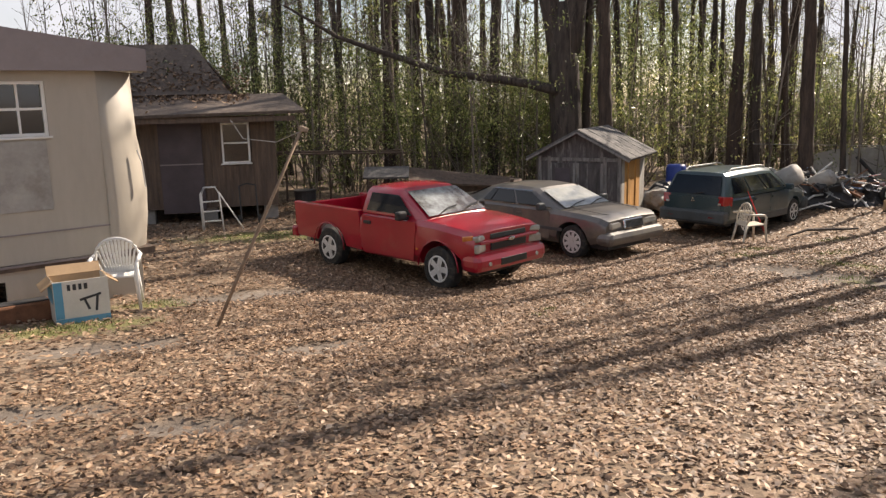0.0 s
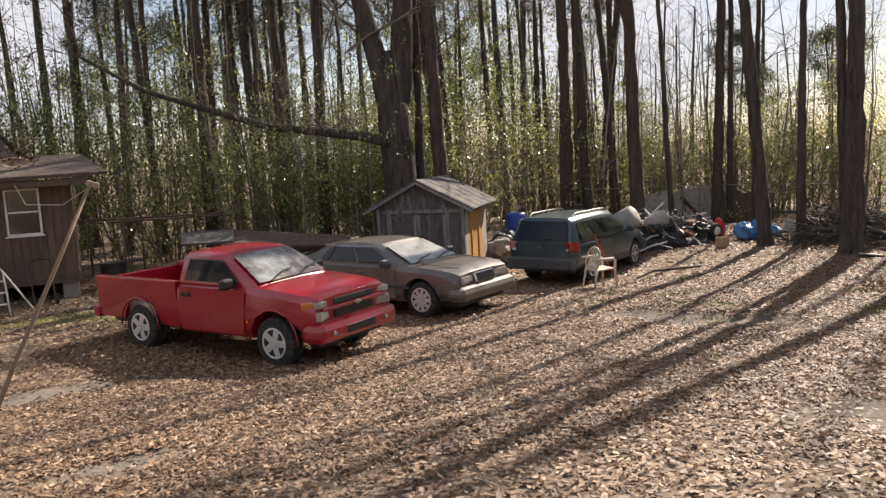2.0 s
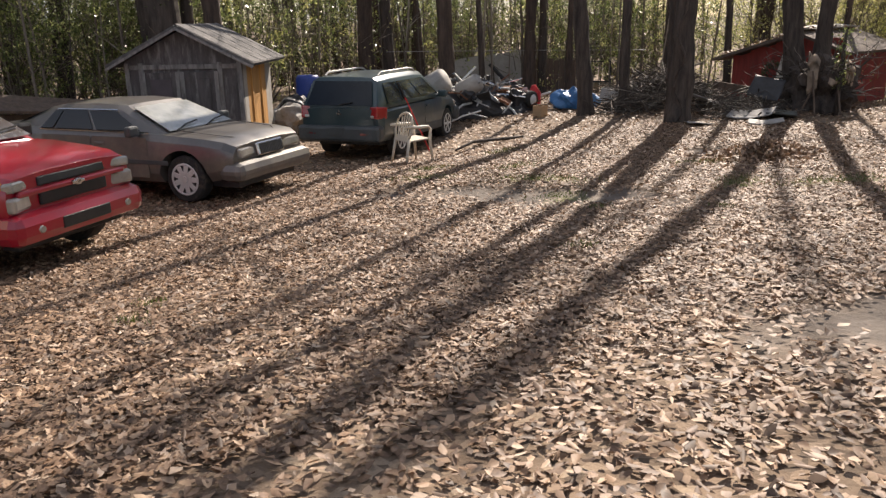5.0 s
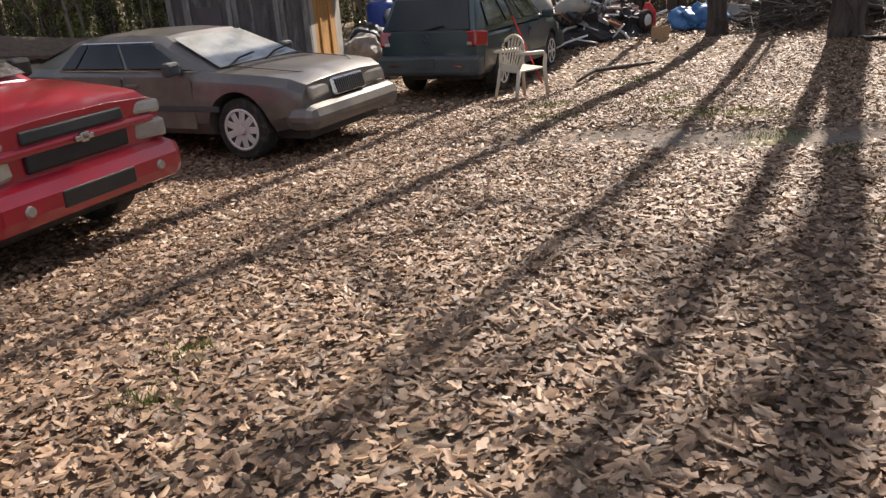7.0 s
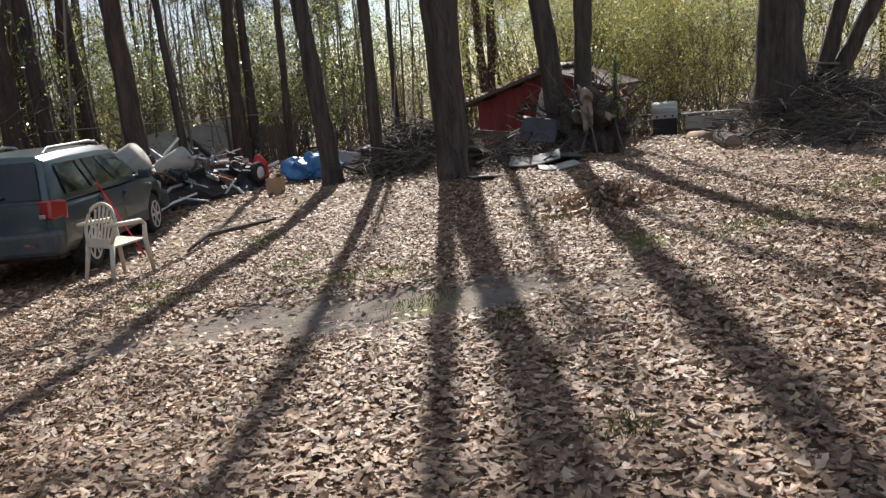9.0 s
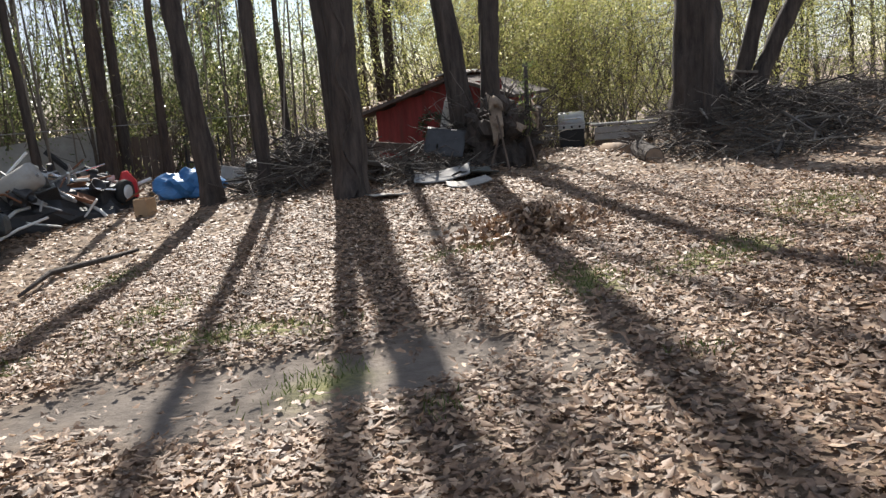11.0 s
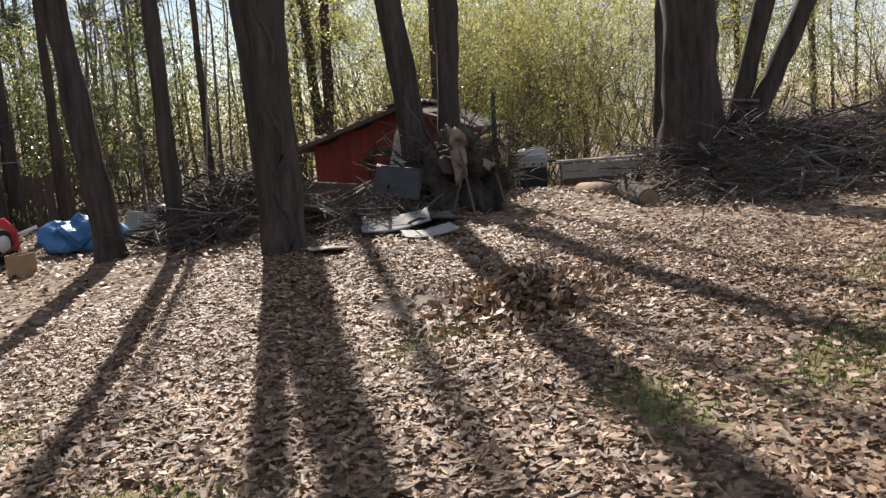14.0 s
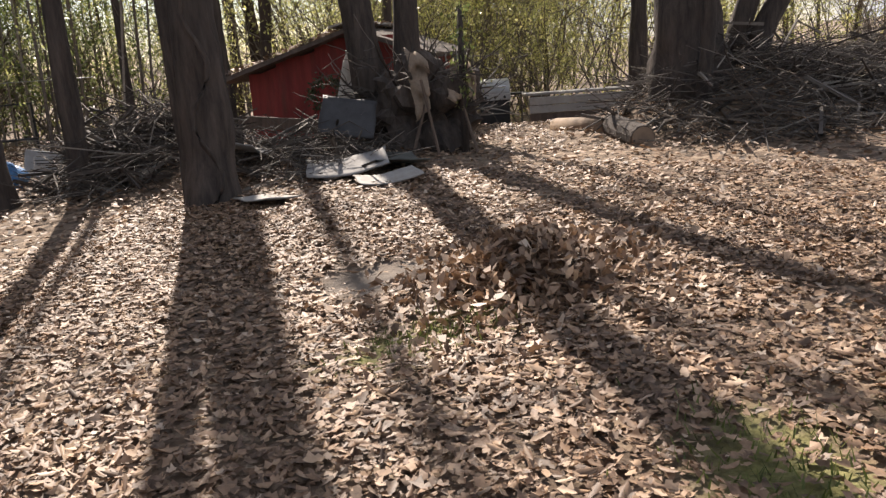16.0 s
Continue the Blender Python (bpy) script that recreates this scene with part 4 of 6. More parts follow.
    for x in (-1.46, 1.46):
        for y in (-0.80, 0.80):
            wheel(car, x, y, 0.335, 0.22, 9, 0.64, None, 3.0)
    return car


def suv(m):
    car = thing("suv", m, "dark green estate-bodied suv with grey lower cladding, seen from behind", "suv car")
    secs = [body_section(x, t, w, s, k) for x, t, w, s, k in (
        (-2.30, 0.98, 0.83, 0.42, 0.03), (-2.15, 1.00, 0.87, 0.36, 0.0), (-1.2, 1.0, 0.875, 0.32, 0.0), (0.4, 0.99, 0.875, 0.32, 0.0), (1.1, 0.98, 0.875, 0.33, 0.0), (1.75, 0.93, 0.86, 0.38, 0.03), (2.12, 0.84, 0.83, 0.44, 0.09))]
    body = shell("body", loft_half(secs), M_TEAL, car, 0.03)
    cut_round(body, [(1.31, 0.34, 0.41), (-1.31, 0.34, 0.41)])
    zb, zt = 0.98, 1.55
    secs = [(-2.29, [(0.81, zb), (0.80, zb + 0.02), (0.77, zb + 0.035), (0.6, zb + 0.045), (0.3, zb + 0.05)]), (-2.02, [(0.84, zb), (0.835, zb + 0.06), (0.68, zt - 0.08), (0.58, zt - 0.015), (0.3, zt)]), (-1.4, [(0.85, zb), (0.845, zb + 0.06), (0.68, zt - 0.06), (0.58, zt + 0.02), (0.3, zt + 0.035)]),
            (-0.3, [(0.85, zb), (0.845, zb + 0.06), (0.68, zt - 0.05), (0.58, zt + 0.03), (0.3, zt + 0.045)]), (0.25, [(0.85, zb), (0.84, zb + 0.06), (0.66, zt - 0.08), (0.56, zt), (0.3, zt + 0.015)]), (0.42, [(0.84, zb), (0.83, zb + 0.06), (0.67, zt - 0.16), (0.56, zt - 0.10), (0.3, zt - 0.085)]), (1.15, [(0.78, zb - 0.05), (0.77, zb - 0.02), (0.74, zb), (0.6, zb + 0.015), (0.3, zb + 0.02)])]
    shell("cabin", loft_half(secs), M_TEAL, car, 0.02)
    for s in (-1, 1):
        q = [(0.98, s * 0.848, zb + 0.065), (-2.1, s * 0.845, zb + 0.065), (-1.98, s * 0.69, zt - 0.10), (0.24, s * 0.69, zt - 0.09)]
        for a, b, nm in ((0.10, 0.40, "front_window"), (0.42, 0.68, "rear_side_window"), (0.71, 0.95, "cargo_window")):
            part(nm, pane(q, (a, b, 0.03, 0.93), 0.012), M_GLASS, car)
        for x0, x1 in ((-0.1, 0.88), (-0.98, -0.14)):
            door = part("door", slab([(x0, s * 0.874, 0.45), (x1, s * 0.874, 0.45), (x1, s * 0.870, 0.96), (x0, s * 0.870, 0.96)][::s], 0.006), M_TEAL, car)
            part("handle", box((0.17, 0.03, 0.045), (x0 + 0.13, s * 0.882, 0.86), bevel=0.01), M_TEAL, door)
        part("side_cladding", box((1.7, 0.04, 0.17), (0, s * 0.868, 0.40), bevel=0.015), M_CLAD, car)
        mirror_part(car, 0.72, s * 0.86, 1.05, M_TEAL)
        part("roof_rail", tube([(-1.75, s * 0.56, zt - 0.0), (-1.62, s * 0.565, zt + 0.065), (-0.3, s * 0.57, zt + 0.085), (-0.05, s * 0.565, zt + 0.065), (0.1, s * 0.56, zt + 0.0)], 0.019, 8), M_STEEL, car)
        tl = part("tail_lamp", box((0.32, 0.20, 0.235), (-2.17, s * 0.745, 0.90), (0, 6, s * 16), bevel=0.03), M_TAIL, car)
        part("reverse_lamp", box((0.05, 0.09, 0.05), (-2.312, s * 0.69, 0.835), (0, 6, s * 16), bevel=0.01), M_LAMP, tl)
        part("reflector", box((0.02, 0.18, 0.05), (-2.41, s * 0.55, 0.52), bevel=0.006), M_TAIL, car)
        part("headlamp", box((0.25, 0.34, 0.14), (2.0, s * 0.6, 0.74), (0, 0, -s * 20), bevel=0.03), M_LAMP, car)
    part("tailgate", slab([(-2.305, 0.72, 0.62), (-2.305, -0.72, 0.62), (-2.30, -0.70, 0.97), (-2.30, 0.70, 0.97)], 0.012), M_TEAL, car)
    q = [(-2.29, -0.72, zb + 0.05), (-2.29, 0.72, zb + 0.05), (-2.05, 0.61, zt - 0.05), (-2.05, -0.61, zt - 0.05)]
    gl = part("rear_window", pane(q, (0.02, 0.98, 0.0, 0.92), 0.022), M_GLASS, car)
    part("rear_wiper", tube([(-2.33, 0, zb + 0.07), (-2.31, -0.28, zb + 0.12)], 0.01, 5), M_BLACK, gl)
    bm = bmesh.new()
    for k in range(3):
        a = radians(90 + 120 * k)
        box_into(bm, (0.012, 0.034, 0.034), pose(-2.325, 0.034 * math.cos(a), 0.90 + 0.034 * math.sin(a), 45, 0, 0))
    part("badge", bm, M_CHROME, car)
    part("number_plate", box((0.014, 0.32, 0.15), (-2.425, 0.02, 0.56), bevel=0.004), M_CLAD, car)
    part("rear_bumper", box((0.26, 1.74, 0.30), (-2.29, 0, 0.52), bevel=0.06), M_CLAD, car)
    part("front_bumper", box((0.3, 1.66, 0.32), (2.12, 0, 0.50), bevel=0.09), M_CLAD, car)
    part("windscreen", pane([(1.13, -0.72, zb + 0.02), (1.13, 0.72, zb + 0.02), (0.36, 0.58, zt - 0.05), (0.36, -0.58, zt - 0.05)], (0.02, 0.98, 0.04, 0.97), 0.022), M_GLASS, car)
    part("underbody", box((3.9, 1.3, 0.16), (0, 0, 0.34)), M_DARKSTUFF, car)
    for x in (-1.31, 1.31):
        for y in (-0.735, 0.735):
            wheel(car, x, y, 0.34, 0.22, 6, 0.62)
    return car


red_truck = pickup(pose(-0.40, 13.85, -1.525, 0, 0.3, -45.6))
# the nose reaches well ahead of the front wheels
for ob in red_truck.children:
    if ob.type != "MESH":
        continue
    xs = [v.co.x for v in ob.data.vertices]
    if ob.name.startswith("body"):
        for v in ob.data.vertices:
            v.co.x += 0.19 * step(1.72, 1.92, v.co.x)
    elif (min(xs) > 1.5 or ob.name.startswith("fog_lamp")) and not ob.name.startswith("wheel_flare"):
        ob.matrix_basis = pose(0.19, 0, 0) @ ob.matrix_basis
saloon(pose(2.32, 16.72, -1.645, 0, 0, -49.7) @ Matrix.Scale(0.96, 4))
suv(pose(7.06, 18.48, -1.67, 0, 0.8, 42.0) @ Matrix.Scale(0.9, 4))


# ---- buildings ----
def frame_m(origin, heading, z):
    return pose(origin[0], origin[1], z, 0, 0, heading)


def sash_window(parent, x, z, w, h, y, out, rows=2, cols=1, name="window", mat=None):
    """A window in a wall that runs along local x; out is the side it faces in local y."""
    win = new(name)
    win.parent = parent
    win.matrix_basis = pose(x, y, z)
    t = 0.045
    mat = mat or M_WHITE
    bm = bmesh.new()
    for sx in (-1, 1):
        box_into(bm, (t, 0.07, h), pose(sx * (w - t) / 2, 0, 0), 0.006)
    for sz in (-1, 1):
        box_into(bm, (w - 2 * t, 0.07, t), pose(0, 0, sz * (h - t) / 2), 0.006)
    part("window_frame", bm, mat, win)
    for k in range(1, rows):
        part("glazing_bar", box((w - 2 * t, 0.05, 0.035), (0, 0, -h / 2 + h * k / rows)), mat, win)
    for k in range(1, cols):
        part("glazing_bar", box((0.03, 0.046, h - 2 * t), (-w / 2 + w * k / cols, 0, 0)), mat, win)
    part("pane", box((w - 2 * t, 0.012, h - 2 * t), (0, -out * 0.012, 0)), M_DARKGLASS, win)
    part("window_sill", box((w + 0.08, 0.1, 0.03), (0, out * 0.03, -h / 2 - 0.015), bevel=0.006), mat, win)
    return win


def wall_with_hole(x0, x1, z0, z1, y0, y1, holes):
    """A wall slab along x with rectangular openings (x0, x1, z0, z1)."""
    bm = bmesh.new()
    xs = sorted({x0, x1, *(v for h in holes for v in h[:2])})
    zs = sorted({z0, z1, *(v for h in holes for v in h[2:])})
    for a, b in zip(xs, xs[1:]):
        for c, d in zip(zs, zs[1:]):
            mx, mz = (a + b) / 2, (c + d) / 2
            if not any(h[0] < mx < h[1] and h[2] < mz < h[3] for h in holes):
                box_into(bm, (b - a, y1 - y0, d - c), pose(mx, (y0 + y1) / 2, mz))
    bmesh.ops.remove_doubles(bm, verts=bm.verts[:], dist=1e-4)
    return bm


# mobile home: local x runs along the wall towards the far corner, local -y faces the yard
home = thing("mobile_home", pose(-4.3, 11.9, -1.3, 0, 0, 39.7), "cream mobile home with mauve-grey roof edge and rounded corner", "mobile home")
part("wall", wall_with_hole(-9, -0.62, 0.62, 3.24, 0, 0.12, [(-2.34, -1.30, 2.36, 3.1)]), M_CREAM, home)
sash_window(home, -1.82, 2.73, 1.04, 0.74, 0.05, -1, 2, 3)
part("lower_panel", box((1.7, 0.016, 0.95), (-2.2, -0.008, 1.83), bevel=0.004), M_PALE, home)
part("skirting", wall_with_hole(-9, -0.2, -0.15, 0.60, 0.04, 0.1, [(-2.75, -2.05, -0.05, 0.42)]), M_CREAM, home)
part("seam", box((8.4, 0.014, 0.02), (-4.8, -0.007, 1.05)), M_FASCIA, home)
part("seam", box((8.6, 0.02, 0.03), (-4.7, -0.01, 0.62)), M_FASCIA, home)
bm = bmesh.new()
ring = []
for k in range(9):
    f = k / 8
    ring.append((-0.62 + 0.66 * math.sin(f * math.pi / 2), 0.55 - 0.55 * math.cos(f * math.pi / 2) - 0.012))
rows_z = [(0.45, -0.05), (0.62, 0.0), (1.1, 0.07), (1.5, 0.09), (1.9, 0.06), (2.3, 0.0), (3.24, -0.03)]
grid = [[bm.verts.new((x + bulge * (i / 8), y - bulge * 0.3, z)) for i, (x, y) in enumerate(ring)] for z, bulge in rows_z]
for r0, r1 in zip(grid, grid[1:]):
    for k in range(8):
        bm.faces.new((r0[k], r0[k + 1], r1[k + 1], r1[k]))
corner = part("rounded_corner", bm, M_CREAM, home, smooth=True)
mod = corner.modifiers.new("thick", "SOLIDIFY")
mod.thickness, mod.offset = 0.03, 1
part("corner_trim", tube([(-0.12, 0.05, 2.1), (-0.06, 0.045, 1.9), (-0.04, 0.04, 1.55)], 0.012, 5), M_WHITE, home)
part("end_wall", box((0.12, 3.4, 2.62), (-0.02, 2.2, 1.93)), M_CREAM, home)
part("fascia", slab([(0.05, -0.1, 3.23), (-9.0, -0.1, 3.23), (-9.0, -0.1, 4.05), (-4.5, -0.1, 4.0), (-2.2, -0.1, 3.84), (0.05, -0.1, 3.53)][::-1], 0.09), M_FASCIA, home)
part("end_fascia", box((0.10, 4.2, 0.30), (0.0, 1.98, 3.38), bevel=0.03), M_FASCIA, home)
part("roof", box((9.1, 4.2, 0.10), (-4.5, 2.0, 3.60), (2, 3.5, 0), bevel=0.03), M_STEEL, home)
part("roof_vent", lathe([(0.2, 0), (0.2, 0.16), (0.28, 0.18), (0.26, 0.26), (0.05, 0.3)], 18), M_DARKSTUFF, home).matrix_basis = pose(-2.0, 0.4, 3.78)
part("floor", box((9.0, 4.0, 0.1), (-4.5, 2.0, 0.6)), M_OLDWOOD, home)
part("back_wall", box((9.0, 0.12, 2.62), (-4.5, 4.0, 1.93)), M_CREAM, home)

# old wooden house with a lean-to, local x along its front wall
house = thing("wooden_house", pose(-4.05, 20.2, -1.55, 0, 0, 11), "weathered unpainted wooden house on piers with sagging leaf-covered roof", "house")
HX0 = -5.2
pw, px = 0.165, HX0
while px < 0.0:
    w = min(pw, 0.0 - px)
    cx = px + w / 2
    if -1.30 < cx < -0.62:
        part("wall_board", box((w - 0.006, 0.03, 0.98), (cx, 0, 0.99)), M_OLDWOOD, house)
        part("wall_board", box((w - 0.006, 0.03, 0.16), (cx, 0, 2.57)), M_OLDWOOD, house)
    else:
        part("wall_board", box((w - 0.006, 0.03, 2.15), (cx, 0.004 * math.sin(cx * 9), 1.575)), M_OLDWOOD, house)
    px += pw
part("wall_backing", wall_with_hole(HX0, 0, 0.5, 2.65, 0.03, 0.1, [(-1.27, -0.66, 1.5, 2.48)]), M_OLDWOOD, house)
sash_window(house, -0.965, 1.99, 0.68, 1.0, -0.01, -1, 2, 1)
door = part("door", box((1.02, 0.04, 2.25), (-2.28, -0.04, 1.42), bevel=0.006), M_PURPLE, house, "mauve boarded-up doorway")
part("door_batten", box((1.02, 0.016, 0.03), (-2.28, -0.066, 1.5)), M_FASCIA, door)
part("side_wall", box((0.1, 3.6, 2.15), (-0.06, 1.9, 1.575)), M_OLDWOOD, house)
part("floor", box((5.2, 3.8, 0.12), (-2.6, 1.9, 0.46)), M_OLDWOOD, house)
for x in (-4.8, -3.2, -1.7, -0.2):
    part("pier", box((0.34, 0.3, 0.5), (x, 0.25, 0.2), bevel=0.015), M_CONCRETE, house)
part("lean_to_roof", slab([(HX0 - 0.4, -0.75, 2.62), (0.75, -0.75, 2.70), (0.25, 1.3, 3.12), (HX0 - 0.4, 1.3, 3.12)], 0.07), M_SHINGLE, house)
part("main_roof", slab([(HX0 - 0.4, 1.2, 3.12), (-1.05, 1.2, 3.14), (-2.1, 3.0, 4.5), (HX0 - 0.4, 3.0, 4.5)], 0.08), M_SHINGLE, house)
part("main_roof", slab([(HX0 - 0.4, 3.0, 4.5), (-2.1, 3.0, 4.5), (-1.05, 4.8, 3.14), (HX0 - 0.4, 4.8, 3.14)], 0.08), M_SHINGLE, house)
part("gable", slab([(-1.2, 1.3, 2.7), (-1.2, 4.7, 2.7), (-1.2, 4.7, 3.1), (-2.1, 3.0, 4.45), (-1.2, 1.3, 3.1)], 0.05), M_OLDWOOD, house)
part("rafter", box((5.9, 0.06, 0.12), (-2.45, -0.66, 2.58)), M_OLDWOOD, house)
rl = np.random.default_rng(4)
c = np.stack([rl.uniform(-5.4, -0.6, 1500), rl.normal(1.3, 0.55, 1500), np.zeros(1500)], 1)
c[:, 2] = np.where(c[:, 1] < 1.25, 2.73 + (c[:, 1] + 0.75) * 0.22, 3.22 + (c[:, 1] - 1.2) * 0.755) + 0.03
lv = new("roof_leaves", quads_mesh("roof_leaves", leaf_quads(rl, c, 0.12, 0.07, 0.8), M_LEAF))
lv.matrix_basis = pose(-4.05, 20.2, -1.55, 0, 0, 11)
tagged(lv, "drift of dry leaves on the old house roof", "fallen leaves", kind="stuff")

# garden shed, local x across its gable front, y into depth
shed = thing("garden_shed", pose(3.30, 18.45, -1.5, 0, 0, -28.6), "small grey weathered gabled shed with peeling double doors", "shed")
W2, D, HE, HP = 0.99, 2.0, 1.58, 2.08
front = [(-W2, 0), (W2, 0), (W2, HE), (0, HP), (-W2, HE)]
part("front_wall", slab([(x, 0, z) for x, z in front], 0.05), M_GREYWOOD, shed)
part("back_wall", slab([(x, D, z) for x, z in front], 0.05), M_GREYWOOD, shed)
part("side_wall", box((0.05, D, HE), (-W2 + 0.02, D / 2, HE / 2)), M_GREYWOOD, shed)
for k in range(9):
    part("side_board", box((0.045, 0.215, HE - 0.02), (W2 - 0.02, 0.11 + 0.222 * k, HE / 2)), M_ORANGE if 1 <= k <= 6 else M_PALE, shed)
for y in (0.5, 1.15):
    part("batten", box((0.03, 0.09, HE - 0.05), (W2 + 0.016, y, HE / 2), bevel=0.005), M_ORANGE, shed)
for s in (-1, 1):
    for x, w in ((-0.29, 0.07), (0.29, 0.07)):
        part("door_frame", box((w, 0.018, 1.36), (s * 0.33 - 0.06 + x, -0.106, 0.72), bevel=0.004), M_TRIM, shed)
    leaf = part("door", box((0.60, 0.045, 1.34), (s * 0.33 - 0.06, -0.075, 0.72), bevel=0.006), M_GREYWOOD, shed)
    part("door_panel", box((0.36, 0.02, 0.52), (s * 0.33 - 0.06, -0.10, 1.02), bevel=0.008), M_PURPLE if s < 0 else M_GREYWOOD, leaf)
    part("door_panel", box((0.36, 0.02, 0.44), (s * 0.33 - 0.06, -0.10, 0.38), bevel=0.008), M_GREYWOOD, leaf)
for x in (-W2 + 0.04, W2 - 0.04, -0.72, 0.62):
    part("trim_board", box((0.08, 0.03, HE - 0.06), (x, -0.07, HE / 2), bevel=0.005), M_TRIM, shed)
part("trim_board", box((1.9, 0.028, 0.08), (0, -0.066, 1.48), bevel=0.005), M_TRIM, shed)
for s in (-1, 1):
    q = [(0, -0.25, HP + 0.03), (0, D + 0.2, HP + 0.03), (s * (W2 + 0.24), D + 0.2, HE - 0.10), (s * (W2 + 0.24), -0.25, HE - 0.10)]
    rf = part("roof_side", slab(q[::-s], 0.05), M_GREYSHINGLE, shed)
    for k in range(5):
        f = (k + 0.5) / 5
        for j in range(9):
            y = -0.22 + (D + 0.42) * (j + 0.5) / 9
            x = s * (W2 + 0.24) * f
            part("shingle", box((0.29, 0.255 - 0.01 * (j % 3), 0.016), (x, y, HP + 0.088 - f * (HP - HE + 0.13) - 0.004 * (j % 2)), (0, s * 27.0, 0)), M_GREYSHINGLE, rf)
part("barge_board", tube([(-W2 - 0.24, -0.26, HE - 0.12), (0, -0.26, HP + 0.02), (W2 + 0.24, -0.26, HE - 0.12)], 0.03, 4), M_TRIM, shed)

# low red hut beyond the mound, local x along its gable wall
hut = thing("red_hut", pose(16.0, 18.3, -1.35, 0, 0, -78), "low red-painted board hut with a leaf-strewn lean-to roof", "hut")
for k in range(7):
    z0 = 0.0 + 0.21 * k
    x0 = max(0.0, (z0 - 0.9) * 2.9)
    if x0 < 1.7:
        part("wall_board", box((2.55 - x0, 0.03, 0.205), (x0 + (2.55 - x0) / 2, 0.003 * (k % 2), z0 + 0.1)), M_REDBOARD, hut)
part("gable_board", slab([(0, 0.03, 0), (2.55, 0.03, 0), (2.55, 0.03, 1.17), (1.65, 0.03, 1.50), (0, 0.03, 0.98)], 0.05), M_REDBOARD, hut)
part("roof_side", slab([(-0.35, -0.35, 0.92), (1.65, -0.35, 1.53), (1.65, 2.6, 1.53), (-0.35, 2.6, 0.92)], 0.06), M_SHINGLE, hut)
part("roof_side", slab([(1.65, -0.35, 1.53), (2.85, -0.35, 1.12), (2.85, 2.6, 1.12), (1.65, 2.6, 1.53)], 0.06), M_SHINGLE, hut)
part("side_wall", box((0.05, 2.3, 1.12), (2.55, 1.2, 0.56)), M_REDBOARD, hut)
c = np.stack([rl.uniform(-0.3, 1.75, 1500), rl.uniform(-0.3, 2.5, 1500), np.zeros(1500)], 1)
c[:, 2] = 1.02 + (c[:, 0] + 0.35) * 0.305 + rl.uniform(0, 0.03, 1500)
lv = new("roof_leaves", quads_mesh("roof_leaves", leaf_quads(rl, c, 0.11, 0.06, 0.85), M_LEAF))
lv.matrix_basis = pose(16.0, 18.3, -1.35, 0, 0, -78)
tagged(lv, "dry leaves lying over the hut's roof", "fallen leaves", kind="stuff")
for k in range(7):
    part("roof_board", box((0.34, 0.4 + 0.07 * (k % 3), 0.025), (1.58 - 0.05 * (k % 2), -0.2 + 0.42 * k, 1.63 + 0.02 * (k % 3)), (4 * (k % 3) - 3, -12 + 9 * (k % 3), 6 * (k % 2))), M_PALE, hut)
part("side_wall", box((0.05, 2.3, 0.98), (0.0, 1.2, 0.49)), M_REDBOARD, hut)
part("back_wall", box((2.5, 0.05, 1.0), (1.27, 2.35, 0.5)), M_REDBOARD, hut)


# ---- the big oak behind the shed ----
orng = np.random.default_rng(31)
oak = thing("oak_tree", pose(3.87, 23.7, -1.55), "big old dark-barked oak with a long low drooping limb", "tree")
bm = tube([(0, 0, -0.3), (0, 0, 0.3), (-0.05, 0, 1.6), (-0.12, 0, 3.0), (-0.15, 0, 3.8), (-0.2, 0.05, 4.6), (-0.25, 0.1, 5.6)], [0.8, 0.56, 0.47, 0.44, 0.44, 0.36, 0.2], 16)
for v in bm.verts:
    v.co += Vector((noise.noise(v.co * 1.6), noise.noise(v.co * 1.6 + Vector((5, 0, 0))), 0)) * 0.08
part("trunk", bm, M_BARK, oak, smooth=True)
for x1, x2, r in ((-0.9, -1.9, 0.30), (0.35, 0.9, 0.34)):
    part("fork", tube([(-0.15, 0, 3.5), (x1 * 0.45, 0.1, 5.0), (x1, 0.2, 7.2), (x2, 0.3, 11)], [0.36, r, r * 0.8, r * 0.4], 12), M_BARK, oak, smooth=True)
limb = [(-0.2, -0.1, 3.0), (-0.45, -0.3, 3.14), (-1.2, -0.35, 3.32), (-2.1, -0.3, 3.47), (-3.5, -0.25, 3.66), (-5.0, -0.25, 4.16), (-6.6, -0.4, 4.72), (-8.0, -0.7, 5.57)]
part("low_limb", tube(limb, [0.22, 0.16, 0.13, 0.12, 0.10, 0.085, 0.06, 0.03], 9), M_BARK, oak, smooth=True)
bm = bmesh.new()
for p in limb[2:]:
    for _ in range(3):
        grow(bm, orng, p, (orng.normal(-0.4, 0.5), orng.normal(0, 0.6), orng.normal(0.4, 0.5)), orng.uniform(0.8, 2.0), 0.022, 2, 4)
for _ in range(16):
    grow(bm, orng, (orng.uniform(-1.8, 0.8), 0.2, orng.uniform(5, 10)), (orng.normal(0, 1), orng.normal(0, 1), 0.5), 3.2, 0.05, 2, 4)
part("branchwork", bm, M_TWIG, oak)


